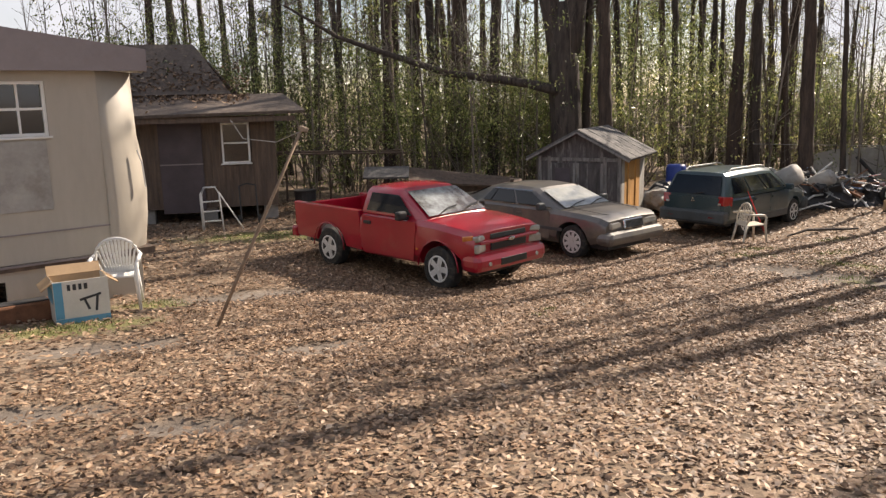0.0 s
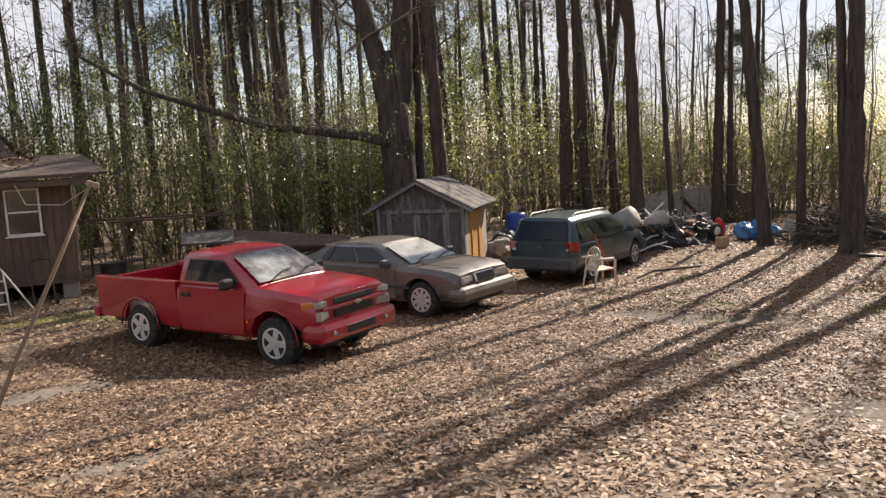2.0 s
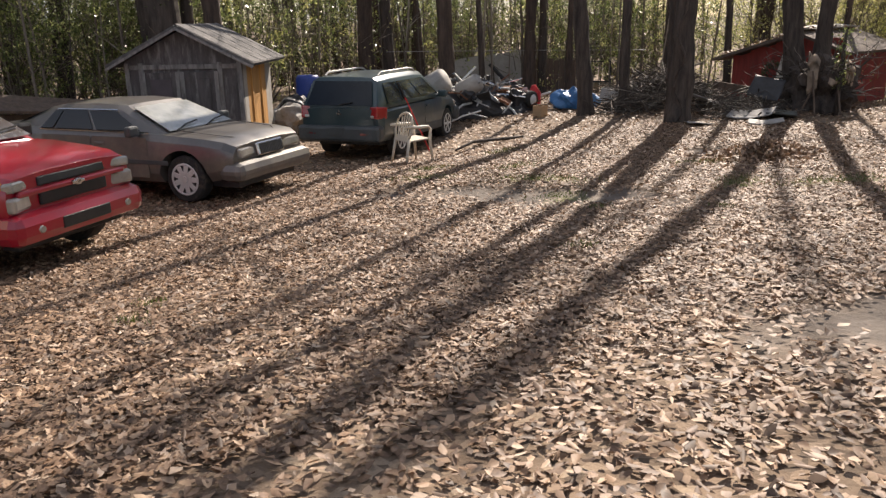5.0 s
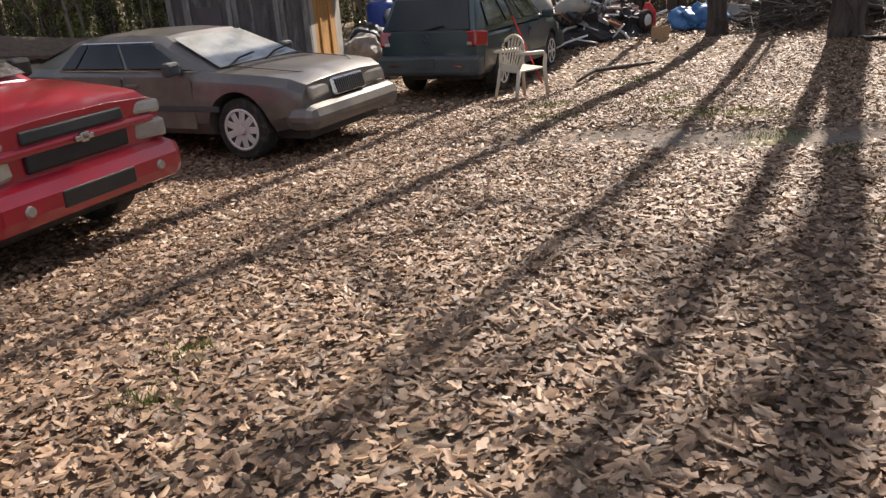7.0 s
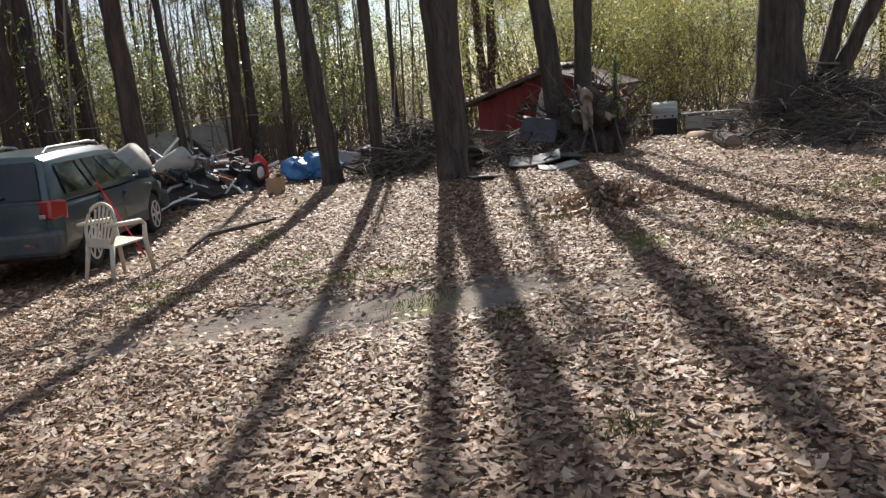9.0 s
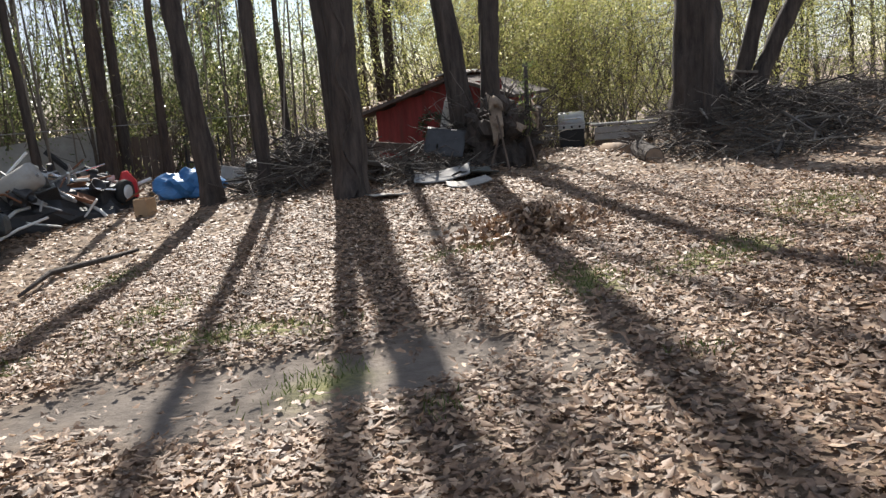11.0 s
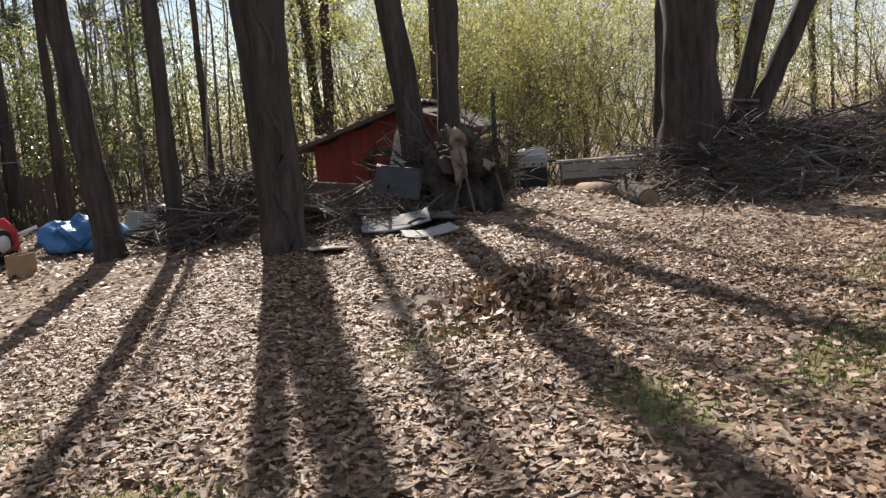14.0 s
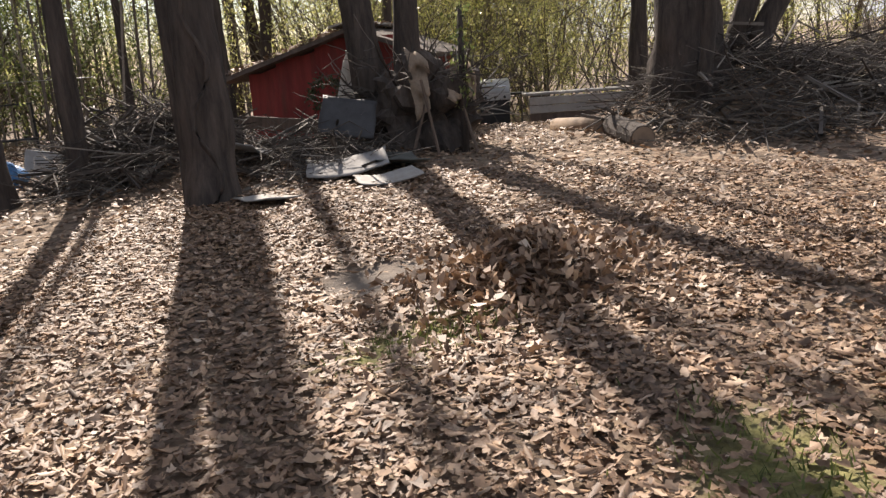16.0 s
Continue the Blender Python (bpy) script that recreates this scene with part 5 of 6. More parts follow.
# ---- plastic garden chairs ----
def garden_chair(m, mat, label, slats=9):
    """Moulded armchair: seat at 0.42, faces local -y."""
    ch = thing("garden_chair", m, label, "chair", "plastic garden chairs")
    bm = box((0.46, 0.44, 0.028), (0, 0, 0.42), (-3, 0, 0), bevel=0.012)
    part("seat", bm, mat, ch)
    back = new("backrest")
    back.parent = ch
    back.matrix_basis = pose(0, 0.20, 0.43, 14)
    rim = []
    for k in range(13):
        a = math.pi * k / 12
        rim.append((-0.265 * math.cos(a), 0.0, 0.16 + 0.30 * math.sin(a) ** 0.8))
    part("back_rim", tube([(-0.20, 0, -0.02)] + rim + [(0.20, 0, -0.02)], 0.02, 8), mat, back, smooth=True)
    for k in range(slats):
        f = (k - (slats - 1) / 2) / ((slats - 1) / 2)
        top = 0.16 + 0.30 * max(0.0, 1 - (f * 0.86) ** 2) ** 0.5 - 0.01
        x0, x1 = f * 0.15, f * 0.225
        part("slat", slab([(x0 - 0.011, -0.008, 0), (x0 + 0.011, -0.008, 0), (x1 + 0.014, -0.02, top), (x1 - 0.014, -0.02, top)], 0.012), mat, back)
    part("back_panel", box((0.36, 0.014, 0.09), (0, 0, 0.03), bevel=0.004), mat, back)
    for s in (-1, 1):
        part("armrest", tube([(s * 0.245, 0.27, 0.66), (s * 0.285, 0.1, 0.655), (s * 0.285, -0.16, 0.645), (s * 0.27, -0.215, 0.6)], [0.02, 0.026, 0.028, 0.02], 8), mat, ch, smooth=True)
        part("front_leg", tube([(s * 0.27, -0.215, 0.61), (s * 0.25, -0.21, 0.42), (s * 0.275, -0.25, 0.0)], [0.022, 0.03, 0.02], 8), mat, ch, smooth=True)
        part("back_leg", tube([(s * 0.21, 0.19, 0.44), (s * 0.245, 0.28, 0.0)], [0.03, 0.02], 8), mat, ch, smooth=True)
    return ch


garden_chair(pose(-4.42, 10.72, ground_z(-4.42, 10.72) + 0.02, 0, 0, 14) @ Matrix.Scale(1.08, 4), M_WHITE, "white plastic garden chair with fan back beside a box", 11)
garden_chair(pose(6.36, 16.02, ground_z(6.36, 16.02) + 0.01, 0, 0, 97) @ Matrix.Scale(0.94, 4), M_IVORY, "weathered ivory plastic garden chair beside the green suv", 7)

# long-handled tool propped behind the ivory chair
tool = thing("hand_tool", pose(0, 0, 0), "red and black long-handled tool propped on a chair", "tool")
part("shaft", tube([(6.72, 16.1, -1.45), (6.32, 16.14, -0.55)], 0.010, 8), M_SIGNRED, tool)
part("grip", tube([(6.32, 16.14, -0.55), (6.2, 16.15, -0.3)], 0.014, 8), M_BLACK, tool)

# ---- beside the mobile home ----
bx = thing("printed_carton", pose(-4.62, 9.95, ground_z(-4.6, 9.9) + 0.01, 0, 0, 32), "open white and blue printed cardboard carton on the grass", "box")
L, Wd, Hh = 0.64, 0.5, 0.56
part("front_panel", box((L, 0.012, Hh), (0, -Wd / 2, Hh / 2)), M_BOXWHITE, bx)
part("back_panel", box((L, 0.012, Hh), (0, Wd / 2, Hh / 2)), M_CARD, bx)
for s in (-1, 1):
    part("side_panel", box((0.012, Wd - 0.012, Hh), (s * (L / 2 - 0.006), 0, Hh / 2)), M_BOXWHITE, bx)
    part("flap", box((0.012, Wd - 0.02, 0.17), (s * (L / 2 + 0.06), 0, Hh - 0.05), (0, s * 125, 0)), M_CARD, bx)
part("base_panel", box((L, Wd, 0.012), (0, 0, 0.006)), M_CARD, bx)
part("flap", box((L, 0.012, 0.14), (0, Wd / 2 + 0.03, Hh + 0.05), (-35, 0, 0)), M_CARD, bx)
part("print_band", box((L - 0.004, 0.004, 0.07), (0, -Wd / 2 - 0.009, 0.05)), M_BOXBLUE, bx)
part("print_band", box((0.1, 0.004, Hh - 0.1), (-L / 2 + 0.055, -Wd / 2 - 0.009, Hh / 2 + 0.04)), M_BOXBLUE, bx)
part("print_band", box((0.004, Wd - 0.05, 0.2), (-L / 2 - 0.009, 0, 0.38)), M_BOXBLUE, bx)
for k, w in enumerate((0.05, 0.055, 0.05, 0.055)):
    part("print_mark", box((w * 0.75, 0.004, 0.075), (-0.14 + 0.065 * k, -Wd / 2 - 0.009, 0.475)), M_INK, bx)
bm = box((0.26, 0.004, 0.03), (0.1, -Wd / 2 - 0.009, 0.33), (0, -12, 0))
box_into(bm, (0.03, 0.004, 0.2), pose(0.17, -Wd / 2 - 0.009, 0.24, 0, 8, 0))
box_into(bm, (0.03, 0.004, 0.17), pose(0.05, -Wd / 2 - 0.009, 0.25, 0, -20, 0))
part("print_picture", bm, M_INK, bx)
tr = thing("planter_trough", pose(-5.35, 9.85, ground_z(-5.3, 9.9), 0, 0, 39), "terracotta-coloured planter trough under the mobile home", "planter")
part("trough", box((0.75, 0.3, 0.26), (0, 0, 0.13), bevel=0.03), M_RUST, tr)
part("soil", box((0.68, 0.23, 0.02), (0, 0, 0.262)), M_DARKSTUFF, tr)

# wooden prop pole with wires
pole = thing("clothes_pole", pose(0, 0, 0), "slanted bare wooden pole propping a wire", "pole")
part("shaft", tube([(-2.68, 9.13, -1.22), (-2.35, 9.33, -0.45), (-1.98, 9.55, 0.35), (-1.63, 9.76, 1.13)], [0.022, 0.021, 0.02, 0.017], 9), M_LOG, pole, smooth=True)
part("top_tie", box((0.12, 0.05, 0.06), (-1.61, 9.77, 1.13), (0, 20, 10), bevel=0.015), M_TAN, pole)
wire = thing("wire", pose(0, 0, 0), "thin sagging wire from the old house to the pole", "wire")
part("strand", tube([(-5.0, 19.6, 1.05), (-3.6, 15.0, 0.78), (-2.4, 12.0, 0.86), (-1.63, 9.76, 1.11)], 0.006, 5), M_WIRE, wire)

# folding aluminium steps
lad = thing("step_ladder", pose(-5.25, 18.4, ground_z(-5.2, 18.4), 0, 0, 25), "white tubular folding step ladder standing by the house", "ladder")
for y, lean in ((-0.02, 1), (0.05, -1)):
    w = 0.2 if lean > 0 else 0.22
    x_off = 0.0 if lean > 0 else 0.45
    part("rail_loop", tube([(-w, y - 0.0, 0), (-w + x_off * 0.0, y + 0.1, 0.85), (-w * 0.6, y + 0.12, 1.0), (w * 0.6, y + 0.12, 1.0), (w, y + 0.1, 0.85), (w + x_off, y - 0.25, 0.0)], 0.018, 8), M_WHITE, lad, smooth=True)
for z in (0.22, 0.45, 0.68):
    part("tread", box((0.40, 0.09, 0.025), (0.02 * z, 0.05, z), bevel=0.006), M_WHITE, lad)

# rail of poles and a low slope of sheets behind the pickup
rack = thing("pole_rack", pose(0, 0, 0), "rough rack of thin horizontal poles on posts", "rack")
for dz, dy in ((0, 0), (0.05, 0.25), (-0.02, 0.5)):
    part("rail", tube([(-4.7, 23.4 + dy, -0.10 + dz), (-2.8, 23.6 + dy, -0.13 + dz), (-0.9, 23.9 + dy, -0.16 + dz)], 0.03, 6), M_OLDWOOD, rack)
for x in (-4.5, -3.2, -2.1, -1.1):
    part("post", tube([(x, 23.75, -1.6), (x + 0.03, 23.75, -0.12)], 0.035, 6), M_OLDWOOD, rack)
lt = thing("board_stack", pose(0, 0, 0), "low dark sheet-roofed stack of boards", "board stack")
part("sheet", slab([(-1.95, 20.8, -0.62), (-0.75, 20.8, -0.62), (-0.75, 21.5, -0.40), (-1.95, 21.5, -0.40)], 0.05), M_GREYSHINGLE, lt)
part("sheet", slab([(-0.75, 20.95, -0.75), (2.3, 21.2, -1.0), (2.3, 21.9, -0.84), (-0.75, 21.6, -0.44)], 0.05), M_OLDWOOD, lt)
part("board", box((4.2, 0.06, 0.5), (0.2, 21.4, -1.15), (0, 2, 3)), M_OLDWOOD, lt)
for x in (-1.8, 0.0, 2.0):
    part("leg", box((0.09, 0.09, 0.9), (x, 21.4, -1.2)), M_OLDWOOD, lt)
bin_ob = thing("dark_bin", pose(-3.6, 21.6, -1.55), "dark plastic bin in the shade", "bin")
part("tub", lathe([(0.26, 0), (0.3, 0.55), (0.32, 0.6), (0.28, 0.6)], 18), M_DARKSTUFF, bin_ob)
cart = thing("hand_truck", pose(-4.6, 19.35, -1.53, 0, 0, 20), "old dark hand truck leaning at the house", "hand truck")
for s in (-1, 1):
    part("rail", tube([(s * 0.2, 0, 0.1), (s * 0.2, 0.2, 0.95)], 0.018, 6), M_DARKSTUFF, cart)
    part("wheel", lathe([(0.05, -0.03), (0.12, -0.03), (0.12, 0.03), (0.05, 0.03)], 18, "Y"), M_TYRE, cart).matrix_basis = pose(s * 0.24, 0.1, 0.13, 0, 0, 90)
part("crossbar", tube([(-0.2, 0.2, 0.95), (0, 0.24, 1.0), (0.2, 0.2, 0.95)], 0.018, 6), M_DARKSTUFF, cart)


# ---- scrap heap along the wood ----
def scrap(rng, kind, m, mat, label, category):
    ob = thing(kind, m, label, category, "scrap heap")
    return ob


jr = np.random.default_rng(77)
heap = bmesh.new()
bmesh.ops.create_icosphere(heap, subdivisions=4, radius=1.0)
for v in heap.verts:
    v.co = Vector((v.co.x * 2.6, v.co.y * 0.9, max(v.co.z, -0.15) * 0.62))
    v.co += Vector((noise.noise(v.co * 2.3), noise.noise(v.co * 2.3 + Vector((3, 0, 0))), noise.noise(v.co * 2.3 + Vector((0, 7, 0))))) * 0.22
hp = link_bm("rubbish_mound", heap, M_DARKSTUFF)
hp.matrix_basis = pose(9.35, 20.75, -1.5, 0, 0, -8)
tagged(hp, "dark tangled heap of scrap and rubbish", "scrap heap")


def heap_z(x, y):
    u, v = (x - 9.35) / 2.7, (y - 20.75) / 1.0
    return -1.5 + 0.62 * max(0.0, 1 - u * u - v * v) ** 0.5


def heap_spot(spread=1.0):
    a, r = jr.uniform(0, 6.28), jr.random() ** 0.5 * spread
    x, y = 9.35 + 2.6 * r * math.cos(a), 20.75 + 0.85 * r * math.sin(a) - 0.25
    return x, y, heap_z(x, y)


for k in range(64):
    x, y, z = heap_spot()
    ob = thing("scrap_pipe", pose(x, y, z + 0.05, jr.uniform(-30, 30), jr.uniform(-35, 35), jr.uniform(0, 360)), "bent metal pipe on the scrap heap", "pipe", "scrap heap")
    ln = jr.uniform(0.5, 1.3)
    part("pipe", tube([(-ln / 2, 0, 0), (0, 0.05, 0.08), (ln / 2, 0, jr.uniform(0, 0.25))], jr.uniform(0.012, 0.028), 6), (M_STEEL, M_RUST, M_CHROME, M_WHITE)[k % 4], ob)
# loose sheet panels, each with one turned-up edge
for k in range(34):
    x, y, z = heap_spot()
    ob = thing("scrap_tray", pose(x, y, z + 0.1, jr.uniform(-60, 60), jr.uniform(-50, 50), jr.uniform(0, 360)), "dented sheet panel thrown on the scrap heap", "panel", "scrap heap")
    a, b = jr.uniform(0.2, 0.5), jr.uniform(0.12, 0.3)
    part("sheet", box((a, b, 0.02), bevel=0.006), (M_PALE, M_STEEL, M_DARKSTUFF, M_RUST)[k % 4], ob)
    part("flange", box((a, 0.02, 0.06), (0, b / 2, 0.03)), (M_PALE, M_STEEL, M_DARKSTUFF, M_RUST)[k % 4], ob)
for k in range(9):
    x, y, z = heap_spot(0.9)
    ob = thing("scrap_tub", pose(x, y, z + 0.1, jr.uniform(-70, 70), jr.uniform(-40, 40), jr.uniform(0, 360)), "discarded plastic tub on the scrap heap", "tub", "scrap heap")
    r = jr.uniform(0.09, 0.17)
    part("tub", lathe([(r * 0.8, 0), (r, r * 1.4), (r * 1.06, r * 1.45), (r * 0.95, r * 1.45), (r * 0.76, 0.03)], 18), (M_PALE, M_DARKSTUFF, M_STEEL)[k % 3], ob, smooth=True)
for k in range(8):
    x, y, z = heap_spot(0.95)
    ob = thing("engine_scrap", pose(x, y, z + 0.1, jr.uniform(-40, 40), jr.uniform(-40, 40), jr.uniform(0, 360)), "dark greasy lump of machine scrap", "scrap", "scrap heap")
    bm = box((0.3, 0.22, 0.2), bevel=0.03)
    for j in range(5):
        bmesh.ops.create_cone(bm, cap_ends=True, segments=10, radius1=0.05, radius2=0.04, depth=0.2, matrix=pose(jr.uniform(-0.15, 0.15), jr.uniform(-0.1, 0.1), jr.uniform(-0.1, 0.15), jr.uniform(0, 180), jr.uniform(0, 90)))
    part("block", bm, M_DARKSTUFF, ob)
for x, y, z, r in ((8.7, 20.2, -0.85, 0.27), (9.6, 20.3, -0.95, 0.2)):
    ob = thing("white_drum", pose(x, y, z, 60, 20, 30), "white plastic drum tipped on the heap", "drum", "scrap heap")
    part("drum", lathe([(r * 0.9, 0), (r, 0.04), (r, 0.5), (r * 0.9, 0.55), (r * 0.2, 0.57)], 22), M_PALE, ob, smooth=True)
red_tub = thing("brown_cabinet", pose(10.4, 20.9, -1.1, 12, 8, 30), "brown wooden cabinet carcass on the scrap heap", "cabinet")
part("carcass", box((0.5, 0.4, 0.4), (0, 0, 0.1), bevel=0.01), M_CARD, red_tub)
part("door", box((0.46, 0.02, 0.36), (0, -0.212, 0.1), bevel=0.005), M_PALE, red_tub)
barrel = thing("blue_barrel", pose(6.45, 21.5, -1.53) @ Matrix.Scale(0.9, 4), "dark blue plastic barrel behind the suv", "barrel")
part("drum", lathe([(0.27, 0), (0.29, 0.05), (0.30, 0.45), (0.31, 0.5), (0.30, 0.55), (0.29, 1.1), (0.25, 1.18), (0.05, 1.19)], 24), M_BARREL, barrel, smooth=True)
part("ball", lathe([(0.02, -0.14), (0.1, -0.1), (0.14, 0), (0.1, 0.1), (0.02, 0.14)], 14), M_STEEL, barrel, smooth=True).matrix_basis = pose(0.05, -0.45, 0.9)
for k in range(12):
    x, y = jr.uniform(5.2, 6.6), jr.uniform(19.6, 20.8)
    ob = thing("scrap_bag", pose(x, y, -1.5 + jr.uniform(0, 0.5), jr.uniform(-20, 20), jr.uniform(-20, 20), jr.uniform(0, 360)), "crumpled dark rubbish bag between shed and suv", "bag", "rubbish bags")
    bm = bmesh.new()
    bmesh.ops.create_icosphere(bm, subdivisions=3, radius=0.28)
    for v in bm.verts:
        v.co *= 1 + 0.35 * noise.noise(v.co * 7 + Vector((k, 0, 0)))
    part("bag", bm, (M_DARKSTUFF, M_DARKSTUFF, M_PALE)[k % 3], ob)
# motor with a white-rimmed wheel, red guard
mow = thing("old_mower", pose(11.33, 20.1, -1.46, 0, 0, 20), "old black machine with white-rimmed wheel and red guard", "mower")
part("tyre", lathe([(0.12, -0.06), (0.19, -0.06), (0.205, 0), (0.19, 0.06), (0.12, 0.06)], 26, "Y"), M_TYRE, mow, smooth=True).matrix_basis = pose(0, -0.1, 0.27)
part("rim", lathe([(0.03, -0.065), (0.115, -0.07), (0.12, -0.05), (0.02, -0.03)], 22, "Y"), M_WHITE, mow, smooth=True).matrix_basis = pose(0, -0.1, 0.27)
part("deck", box((0.55, 0.5, 0.3), (-0.15, 0.25, 0.25), bevel=0.04), M_DARKSTUFF, mow)
bm = tube([(0.25, 0, 0.15), (0.28, 0, 0.4), (0.25, 0.02, 0.58)], [0.17, 0.15, 0.05], 7)
part("guard", bm, M_SIGNRED, mow)
crd = thing("cardboard_box", pose(10.9, 18.95, ground_z(10.9, 18.95), 0, 0, 18) @ Matrix.Scale(0.72, 4), "small open tan cardboard box on the ground", "box")
for s in (-1, 1):
    part("side_panel", box((0.01, 0.3, 0.36), (s * 0.17, 0, 0.18)), M_CARD, crd)
    part("end_panel", box((0.33, 0.01, 0.36), (0, s * 0.15, 0.18)), M_CARD, crd)
part("base_panel", box((0.34, 0.3, 0.01), (0, 0, 0.005)), M_CARD, crd)
tarp = bmesh.new()
bmesh.ops.create_icosphere(tarp, subdivisions=4, radius=1)
for v in tarp.verts:
    v.co = Vector((v.co.x * 0.55, v.co.y * 0.32, max(v.co.z, -0.5) * 0.30))
    v.co += v.co.normalized() * 0.13 * noise.noise(v.co * 6)
ob = link_bm("tarp", tarp, M_BLUE)
ob.matrix_basis = pose(12.25, 19.5, -1.24, 0, 0, -35)
tagged(ob, "bright blue tarpaulin wrapped round a bundle", "tarp")
tub = thing("black_crate", pose(13.75, 19.35, -1.42, 0, 0, -40), "black plastic pet crate with a pale lid beside it", "crate")
part("shell", box((0.5, 0.4, 0.42), (0, 0, 0.24), bevel=0.07), M_BLACK, tub)
part("lid", box((0.44, 0.05, 0.36), (-0.48, -0.02, 0.2), (-18, 12, 0), bevel=0.02), M_PALE, tub)
# a large pale panel of unknown material, propped up
pan = thing("plywood_sheet", pose(12.9, 24.7, -1.5, 0, 0, -28), "large pale grey sheet panel propped at the wood's edge", "panel")
part("sheet", slab([(-1.3, 0, 0.2), (1.5, 0, 0.2), (1.5, 0.3, 1.25), (-0.6, 0.3, 1.05), (-1.3, 0.25, 0.85)], 0.03), M_PALE, pan)
part("beam", tube([(0.1, -0.4, 0.9), (0.65, -0.5, 0.3)], 0.06, 6), M_DARKSTUFF, pan)
screen = thing("fence", pose(14.3, 23.4, -1.4, 0, 0, -36), "dark weathered board fence panel among the trees", "fence")
for k in range(9):
    part("board", box((0.15, 0.025, 0.9 + 0.06 * math.sin(k * 2.1)), (-0.65 + 0.16 * k, 0, 0.45)), M_OLDWOOD, screen)
part("rail", box((1.5, 0.04, 0.07), (0, 0.03, 0.7)), M_OLDWOOD, screen)
# an open rectangular metal frame of unknown use
fr = thing("iron_gate", pose(15.1, 22.3, -1.4, 0, 0, -36), "rusty rectangular metal frame standing in the undergrowth", "frame")
part("frame_loop", tube([(-0.35, 0, 0), (-0.35, 0, 0.85), (0.35, 0, 0.85), (0.35, 0, 0), (0.35, 0, 0.3), (-0.35, 0, 0.3)], 0.025, 6), M_DARKSTUFF, fr)


# ---- brush piles ----
def brush(name, label, cx, cy, rx, ry, h, count, seed, mat=M_STICK):
    r = np.random.default_rng(seed)
    bm = bmesh.new()
    for _ in range(count):
        a, q = r.uniform(0, 6.28), r.random() ** 0.5
        x, y = cx + rx * q * math.cos(a), cy + ry * q * math.sin(a)
        z = ground_z(x, y) + h * (1 - q * q) * r.random()
        d = r.uniform(0, 6.28)
        ln, t = r.uniform(0.4, 1.5), r.normal(0, 0.25)
        w = Vector((math.cos(d), math.sin(d), t)).normalized() * ln / 2
        mid = Vector((x, y, z)) + Vector(r.normal(0, 0.1, 3))
        rad = r.uniform(0.003, 0.010) if r.random() < 0.93 else r.uniform(0.014, 0.028)
        tube_into(bm, [Vector((x, y, z)) - w, mid, Vector((x, y, z)) + w * 1.0 + Vector((0, 0, r.normal(0, 0.1)))], [rad, rad * 0.85, rad * 0.4], 4, cap=False)
    ob = link_bm(name, bm, mat)
    return tagged(ob, label, "brush pile", kind="stuff")


brush("brush_pile", "heap of dead grey branches and twigs between trees", 13.0, 17.6, 1.05, 0.9, 0.6, 1000, 1)
brush("brush_pile", "wide heap of dead branches round the big tree", 16.3, 11.4, 1.8, 1.6, 0.45, 1300, 2)
brush("brush_pile", "long tangle of dead branches on a bank", 18.3, 9.9, 2.3, 2.0, 0.45, 1200, 3)
brush("brush_pile", "low tangle of twigs before the red hut", 13.7, 15.8, 1.0, 0.8, 0.3, 480, 4)
brush("brush_pile", "fallen twigs and brush under the trees", 16.0, 20.5, 2.4, 1.6, 0.5, 360, 5)

# uprooted stump with rags and props at the foot of the paired trees
stump = thing("uprooted_stump", pose(15.0, 15.1, -1.3) @ Matrix.Scale(1.08, 4), "dark uprooted stump hung with torn tan cloth and props", "stump")
bm = bmesh.new()
bmesh.ops.create_icosphere(bm, subdivisions=4, radius=1)
for v in bm.verts:
    v.co = Vector((v.co.x * 0.45, v.co.y * 0.55, v.co.z * 0.58 + 0.42))
    v.co += (v.co - Vector((0, 0, 0.4))).normalized() * (0.34 * noise.noise(v.co * 4) + 0.16 * noise.noise(v.co * 11))
part("root_ball", bm, M_BARK, stump)
sr = np.random.default_rng(9)
bm = bmesh.new()
for _ in range(26):
    a = sr.uniform(0, 6.28)
    p = Vector((0.3 * math.cos(a), 0.4 * math.sin(a), sr.uniform(0.3, 0.9)))
    grow(bm, sr, p, (math.cos(a), math.sin(a), sr.uniform(-0.2, 1.0)), sr.uniform(0.4, 0.8), 0.025, 1, 4)
part("rootwork", bm, M_STICK, stump)
for q, mat in (([(-0.52, -0.1, 1.1), (-0.45, -0.3, 1.0), (-0.56, -0.36, 0.5), (-0.62, -0.22, 0.35)], M_TAN), ([(-0.30, -0.52, 1.0), (-0.2, -0.62, 0.85), (-0.36, -0.66, 0.55), (-0.46, -0.5, 0.6)], M_TAN), ([(-0.1, -0.6, 1.0), (0.1, -0.62, 0.8), (0.0, -0.66, 0.5), (-0.15, -0.62, 0.6)], M_TAN)):
    bm = slab(q, 0.015)
    bmesh.ops.subdivide_edges(bm, edges=bm.edges[:], cuts=9, use_grid_fill=True)
    for v in bm.verts:
        v.co += Vector((0.13, 0.10, 0.10)) * noise.noise(v.co * 7) + Vector((0.03, 0.04, 0.04)) * noise.noise(v.co * 21)
    part("cloth", bm, mat, stump, smooth=True)
for p0, p1 in (((-0.75, -0.2, 0.0), (-0.5, -0.3, 0.62)), ((-0.7, -0.5, 0), (-0.62, -0.3, 0.8)), ((-0.4, -0.8, 0), (-0.3, -0.55, 0.75))):
    part("prop", tube([p0, p1], 0.017, 6), M_OLDWOOD, stump)

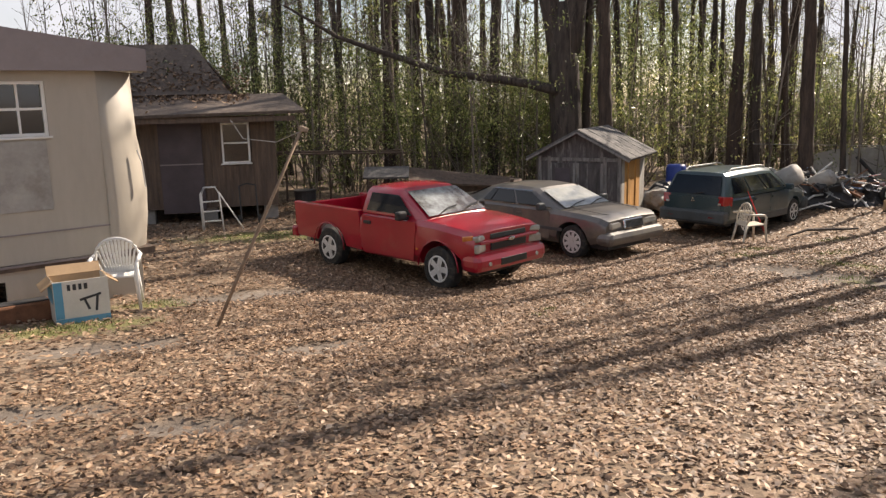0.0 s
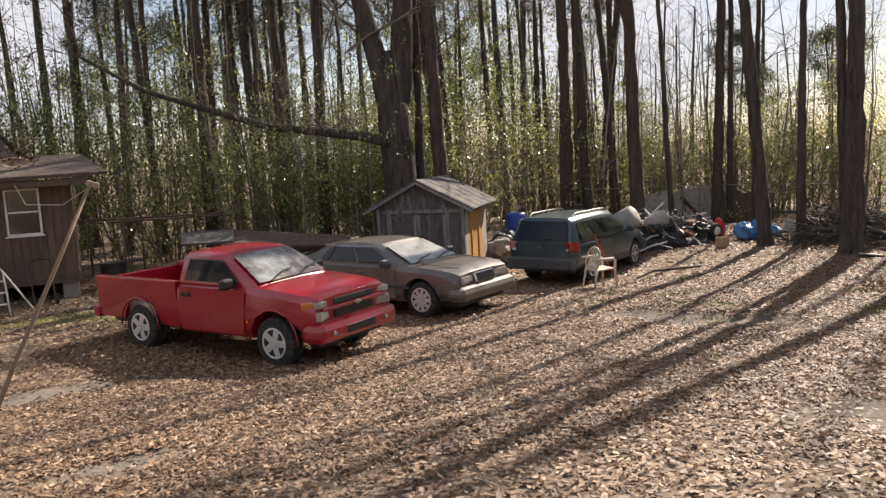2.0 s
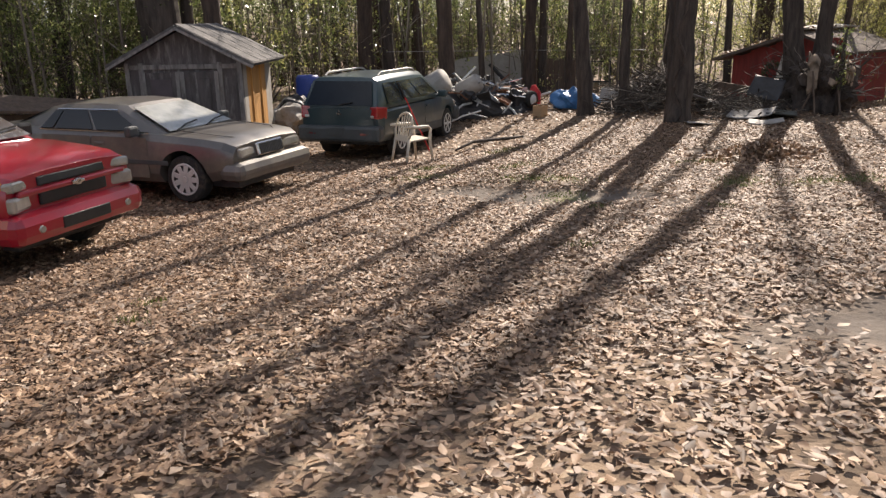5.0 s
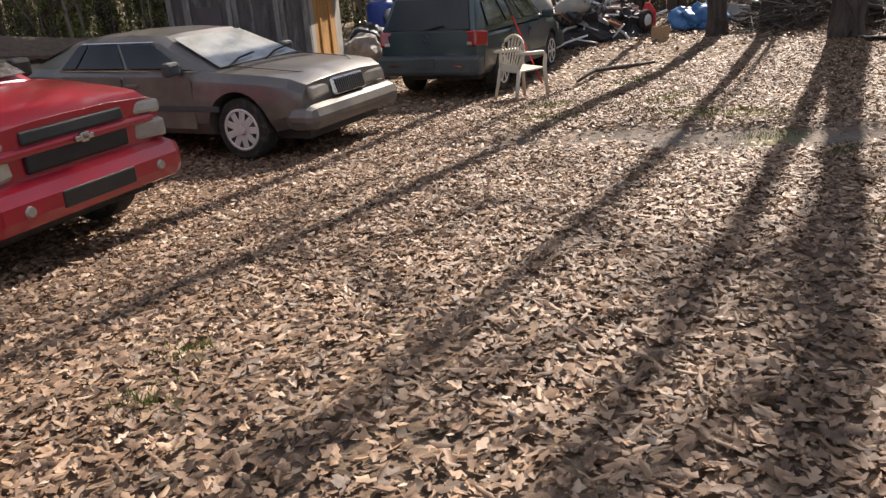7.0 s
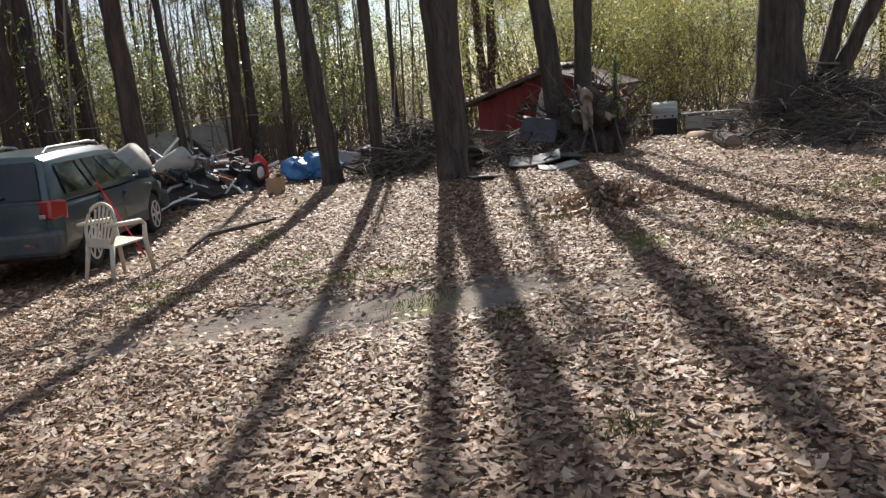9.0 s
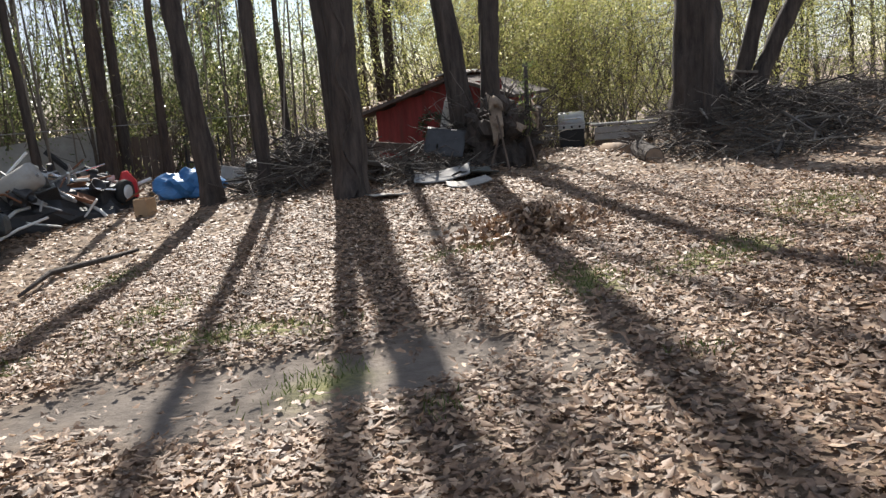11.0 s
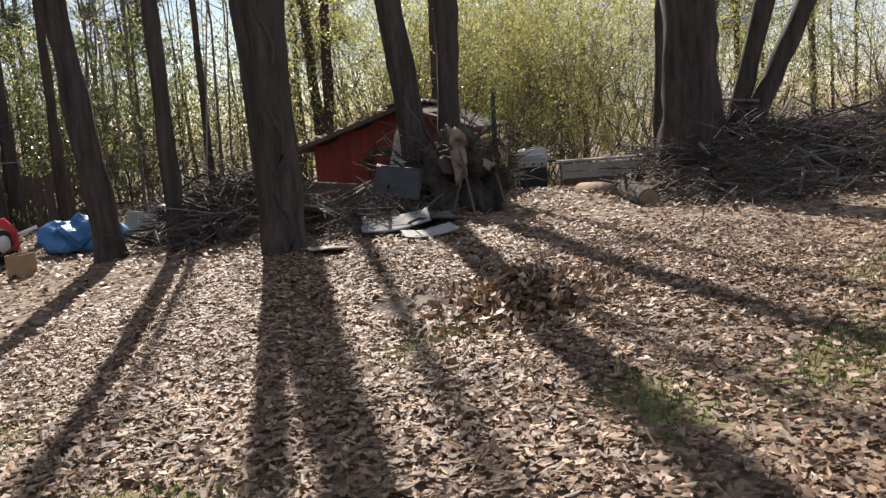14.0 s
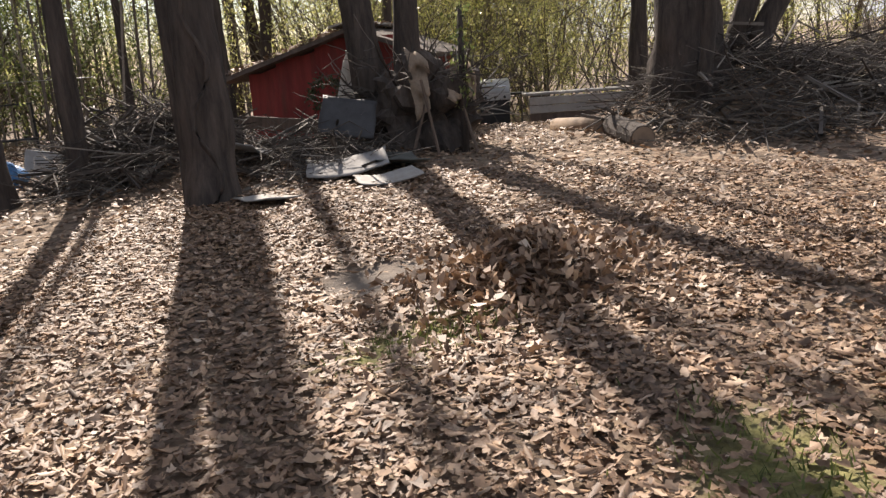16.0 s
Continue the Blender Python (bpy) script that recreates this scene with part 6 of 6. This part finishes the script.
# sheets lying about
def sheet(m, a, b, mat, label, curl=0.06, name="metal_sheet"):
    bm = bmesh.new()
    bmesh.ops.create_grid(bm, x_segments=10, y_segments=8, size=0.5, matrix=Matrix.Diagonal((a, b, 1, 1)))
    for v in bm.verts:
        v.co.z += curl * (v.co.x / a) ** 2 * 4 * 0.5 + 0.02 * noise.noise(v.co * 4)
        v.co.x += 0.04 * noise.noise(v.co * 3)
    ob = link_bm(name, bm, mat, smooth=True)
    md = ob.modifiers.new("thick", "SOLIDIFY")
    md.thickness = 0.012
    ob.matrix_basis = m
    return tagged(ob, label, "sheet", "sheets lying by the stump")


sheet(pose(12.0, 15.3, ground_z(12.0, 15.3) + 0.04, 3, 4, 60), 0.55, 0.42, M_PALE, "pale flat sheet lying on the leaves", 0.03)
sheet(pose(12.85, 14.5, ground_z(12.85, 14.5) + 0.04, 4, -4, -48), 0.62, 0.4, M_PALE, "pale curled sheet lying on the leaves", 0.08)
sheet(pose(13.15, 15.1, ground_z(13.1, 15.1) + 0.1, 9, -6, -60), 0.85, 0.6, M_CONCRETE, "crumpled grey sheet propped on twigs", 0.12)
sheet(pose(13.6, 14.8, ground_z(13.6, 14.8) + 0.08, 5, 0, 40), 0.8, 0.55, M_SLATE, "grey-green sheet lying beside the stump", 0.1)
# an unidentified dark panel, tilted on the brush
sheet(pose(14.0, 15.55, -0.8, 52, 10, -62), 0.62, 0.5, M_DARKSTUFF, "dark panel tilted on the brush before the hut", 0.05, "car_mat")
sheet(pose(13.1, 16.3, ground_z(13.1, 16.3) + 0.15, 10, 14, 10), 0.5, 0.4, M_CONCRETE, "bent grey sheet on the twigs", 0.1)
bd = thing("long_board", pose(14.75, 16.5, -0.95, 0, 6, -72), "long grey board lying against the hut", "board")
part("plank", box((1.9, 0.05, 0.16), bevel=0.01), M_OLDWOOD, bd)

umb = thing("folded_parasol", pose(15.35, 16.3, -0.95, 6, -6, 0), "closed pale canvas parasol leaning at the hut", "parasol")
part("canvas", lathe([(0.20, 0.0), (0.17, 0.2), (0.12, 0.45), (0.06, 0.75), (0.02, 0.84)], 9), M_CLOTH, umb)
part("pole", tube([(0, 0, -0.35), (0, 0, 0.9)], 0.018, 7), M_STEEL, umb)
wr = thing("wreath", pose(15.55, 16.75, -0.62, 80, 0, -78), "dark green wreath hung on the red hut wall", "wreath")
wrng = np.random.default_rng(3)
wa = wrng.uniform(0, 6.28, 700)
wl_ob = new("foliage", quads_mesh("foliage", leaf_quads(wrng, np.stack([0.2 * np.cos(wa), 0.2 * np.sin(wa), 0 * wa], 1) + wrng.normal(0, 0.045, (700, 3)), 0.06, 0.03), M_NEEDLE))
wl_ob.parent = wr

post = thing("ivy_post", pose(14.65, 14.42, ground_z(14.65, 14.4)), "thin dead tree post with ivy leaves", "post")
part("stem", tube([(0, 0, -0.1), (0.02, 0, 0.8), (0.05, 0, 1.62)], [0.05, 0.042, 0.03], 8), M_BARK, post, smooth=True)
pc = np.stack([prx := jr.normal(0.02, 0.07, 260), jr.normal(0, 0.07, 260), jr.uniform(0.5, 1.65, 260)], 1)
pl = new("foliage", quads_mesh("foliage", leaf_quads(jr, pc, 0.06, 0.04), M_GREEN))
pl.parent = post

# gas grill on its cart
gm = pose(20.75, 16.25, ground_z(20.75, 16.25), 0, 0, -65) @ Matrix.Scale(0.9, 4)
grill = thing("gas_grill", gm, "gas barbecue with steel lid and black cabinet", "grill")
part("cabinet", box((0.62, 0.5, 0.62), (0, 0, 0.36), bevel=0.015), M_BLACK, grill)
part("control_panel", box((0.66, 0.06, 0.13), (0, -0.27, 0.74), bevel=0.01), M_STEEL, grill)
part("lid", lathe([(0.05, -0.33), (0.25, -0.33), (0.27, -0.3), (0.27, 0.3), (0.25, 0.33), (0.05, 0.33)], 24, "Y"), M_STEEL, grill, smooth=True).matrix_basis = pose(0, 0, 0.84, 0, 0, 90)
part("lid_handle", tube([(-0.24, -0.3, 0.95), (0.24, -0.3, 0.95)], 0.014, 6), M_CHROME, grill)
for s in (-1, 1):
    part("side_shelf", box((0.34, 0.42, 0.04), (s * 0.5, 0, 0.78), bevel=0.01), M_BLACK, grill)
for x in (-0.2, 0, 0.2):
    part("knob", lathe([(0.03, 0), (0.025, 0.03)], 12, "Y"), M_BLACK, grill).matrix_basis = pose(x, -0.33, 0.74)

bench = thing("plank_bench", pose(19.6, 14.2, ground_z(19.6, 14.2) - 0.3, 0, 0, -62), "low bench of grey weathered planks", "bench")
for k in range(3):
    part("plank", box((2.0, 0.05, 0.125), (0, -0.2 - 0.01 * k, 0.42 + 0.135 * k), bevel=0.008), M_PALE if k else M_OLDWOOD, bench)
part("plank", box((2.1, 0.35, 0.04), (0, 0, 0.80), bevel=0.008), M_PALE, bench)
for x in (-0.85, 0.85):
    part("leg", box((0.1, 0.3, 0.75), (x, 0, 0.4)), M_OLDWOOD, bench)

log = thing("cut_log", pose(0, 0, 0), "weathered cut log lying by the brush pile", "log")
bm = tube([(14.62, 12.42, ground_z(14.62, 12.42) + 0.05), (14.9, 12.62, ground_z(14.9, 12.62) + 0.05), (15.25, 12.85, ground_z(15.25, 12.85) + 0.05)], [0.14, 0.145, 0.135], 14)
part("trunk", bm, M_BARK, log)
part("cut_face", tube([(14.605, 12.41, ground_z(14.62, 12.42) + 0.05), (14.618, 12.419, ground_z(14.62, 12.42) + 0.05)], [0.125, 0.128], 14), M_LOG, log)
lg2 = thing("cut_log", pose(0, 0, 0), "pale peeled log lying beyond the first", "log")
part("trunk", tube([(15.35, 12.95, ground_z(15.35, 12.95) + 0.03), (15.9, 13.4, ground_z(15.9, 13.4) + 0.03), (16.5, 13.85, ground_z(16.5, 13.85) + 0.03)], [0.11, 0.1, 0.11], 12), M_LOG, lg2, smooth=True)
brn = thing("fallen_branch", pose(0, 0, 0), "long fallen branch on the leaves", "branch")
part("stem", tube([(7.0, 15.7, -1.42), (7.64, 16.25, -1.40), (8.2, 16.2, -1.39), (8.75, 16.35, -1.41)], [0.015, 0.03, 0.03, 0.02], 7), M_BARK, brn, smooth=True)

for k, (z0, z1) in enumerate(((1.31, 1.75), (0.94, 1.45))):
    w_ob = thing("power_line", pose(0, 0, 0), "thin pale service wire strung between trees", "wire", "service wires")
    part("strand", tube([(26.3, 23.0, z0 - 0.25), (25.78, 18.97, z0), (25.1, 14.7, z1), (24.0, 9.0, z1 + 0.75)], 0.016, 5), M_WIRE, w_ob)
cl = thing("wire", pose(0, 0, 0), "taut thin line between the trunks", "wire")
part("strand", tube([(9.6, 24.3, -0.15), (13.3, 22.8, -0.2), (15.2, 20.5, -0.2)], 0.008, 5), M_WIRE, cl)

# grass tufts in the green patches and single weeds
gr = np.random.default_rng(8)
pts = []
for px_, py_, a, b, turn, soil in PATCHES:
    if soil:
        continue
    n = int(900 * a * b) + 120
    u, v = gr.normal(0, 0.5, n) * a, gr.normal(0, 0.5, n) * b
    c_, s_ = math.cos(radians(turn)), math.sin(radians(turn))
    pts += [(px_ + x * c_ - y * s_, py_ + x * s_ + y * c_) for x, y in zip(u, v)]
for wx, wy in ((1.39, 9.84), (1.17, 9.44), (4.7, 9.29), (5.99, 10.72), (6.9, 9.8), (8.6, 9.2), (9.4, 8.8)):
    pts += [(wx + gr.normal(0, 0.07), wy + gr.normal(0, 0.07)) for _ in range(70)]
c = np.array([(x, y, ground_z(x, y) + 0.025) for x, y in pts])
ln = gr.uniform(0.02, 0.05, (len(c), 1))
ya = gr.uniform(0, 6.28, len(c))
side = np.stack([np.cos(ya), np.sin(ya), 0 * ya], 1) * 0.004
up = np.stack([gr.normal(0, 0.4, len(c)), gr.normal(0, 0.4, len(c)), np.ones(len(c))], 1) * ln
tagged(new("grass", quads_mesh("grass", np.stack([c - side, c + side, c + up + side * 0.3, c + up - side * 0.3], 1), M_GRASS)), "short green grass and weeds among the leaves", "grass", kind="stuff")

vine = thing("vine", pose(12.06, 15.90, ground_z(12.06, 15.9)), "thick woody vine winding up a trunk", "vine")
part("stem", tube([(-0.30 * math.cos(0.35 * math.sin(k * 0.9) + 0.62) * (1 - 0.012 * k), -0.30 * math.sin(0.35 * math.sin(k * 0.9) + 0.62) * (1 - 0.012 * k), 0.14 * k) for k in range(34)], 0.022, 7), M_BARK, vine, smooth=True)
for k in range(9):
    plant(shrubs[(3, 0, 3)[k % 3]], 29 + 7 * srng.random(), 12 + 16 * srng.random(), 1.2, 1.7)
for k in range(30):
    a, d = radians(srng.uniform(18, 72)), srng.uniform(33, 44)
    plant(shrubs[(1, 4, 2)[k % 3]], 5 + d * math.cos(a), 6 + d * math.sin(a), 0.6, 1.0)
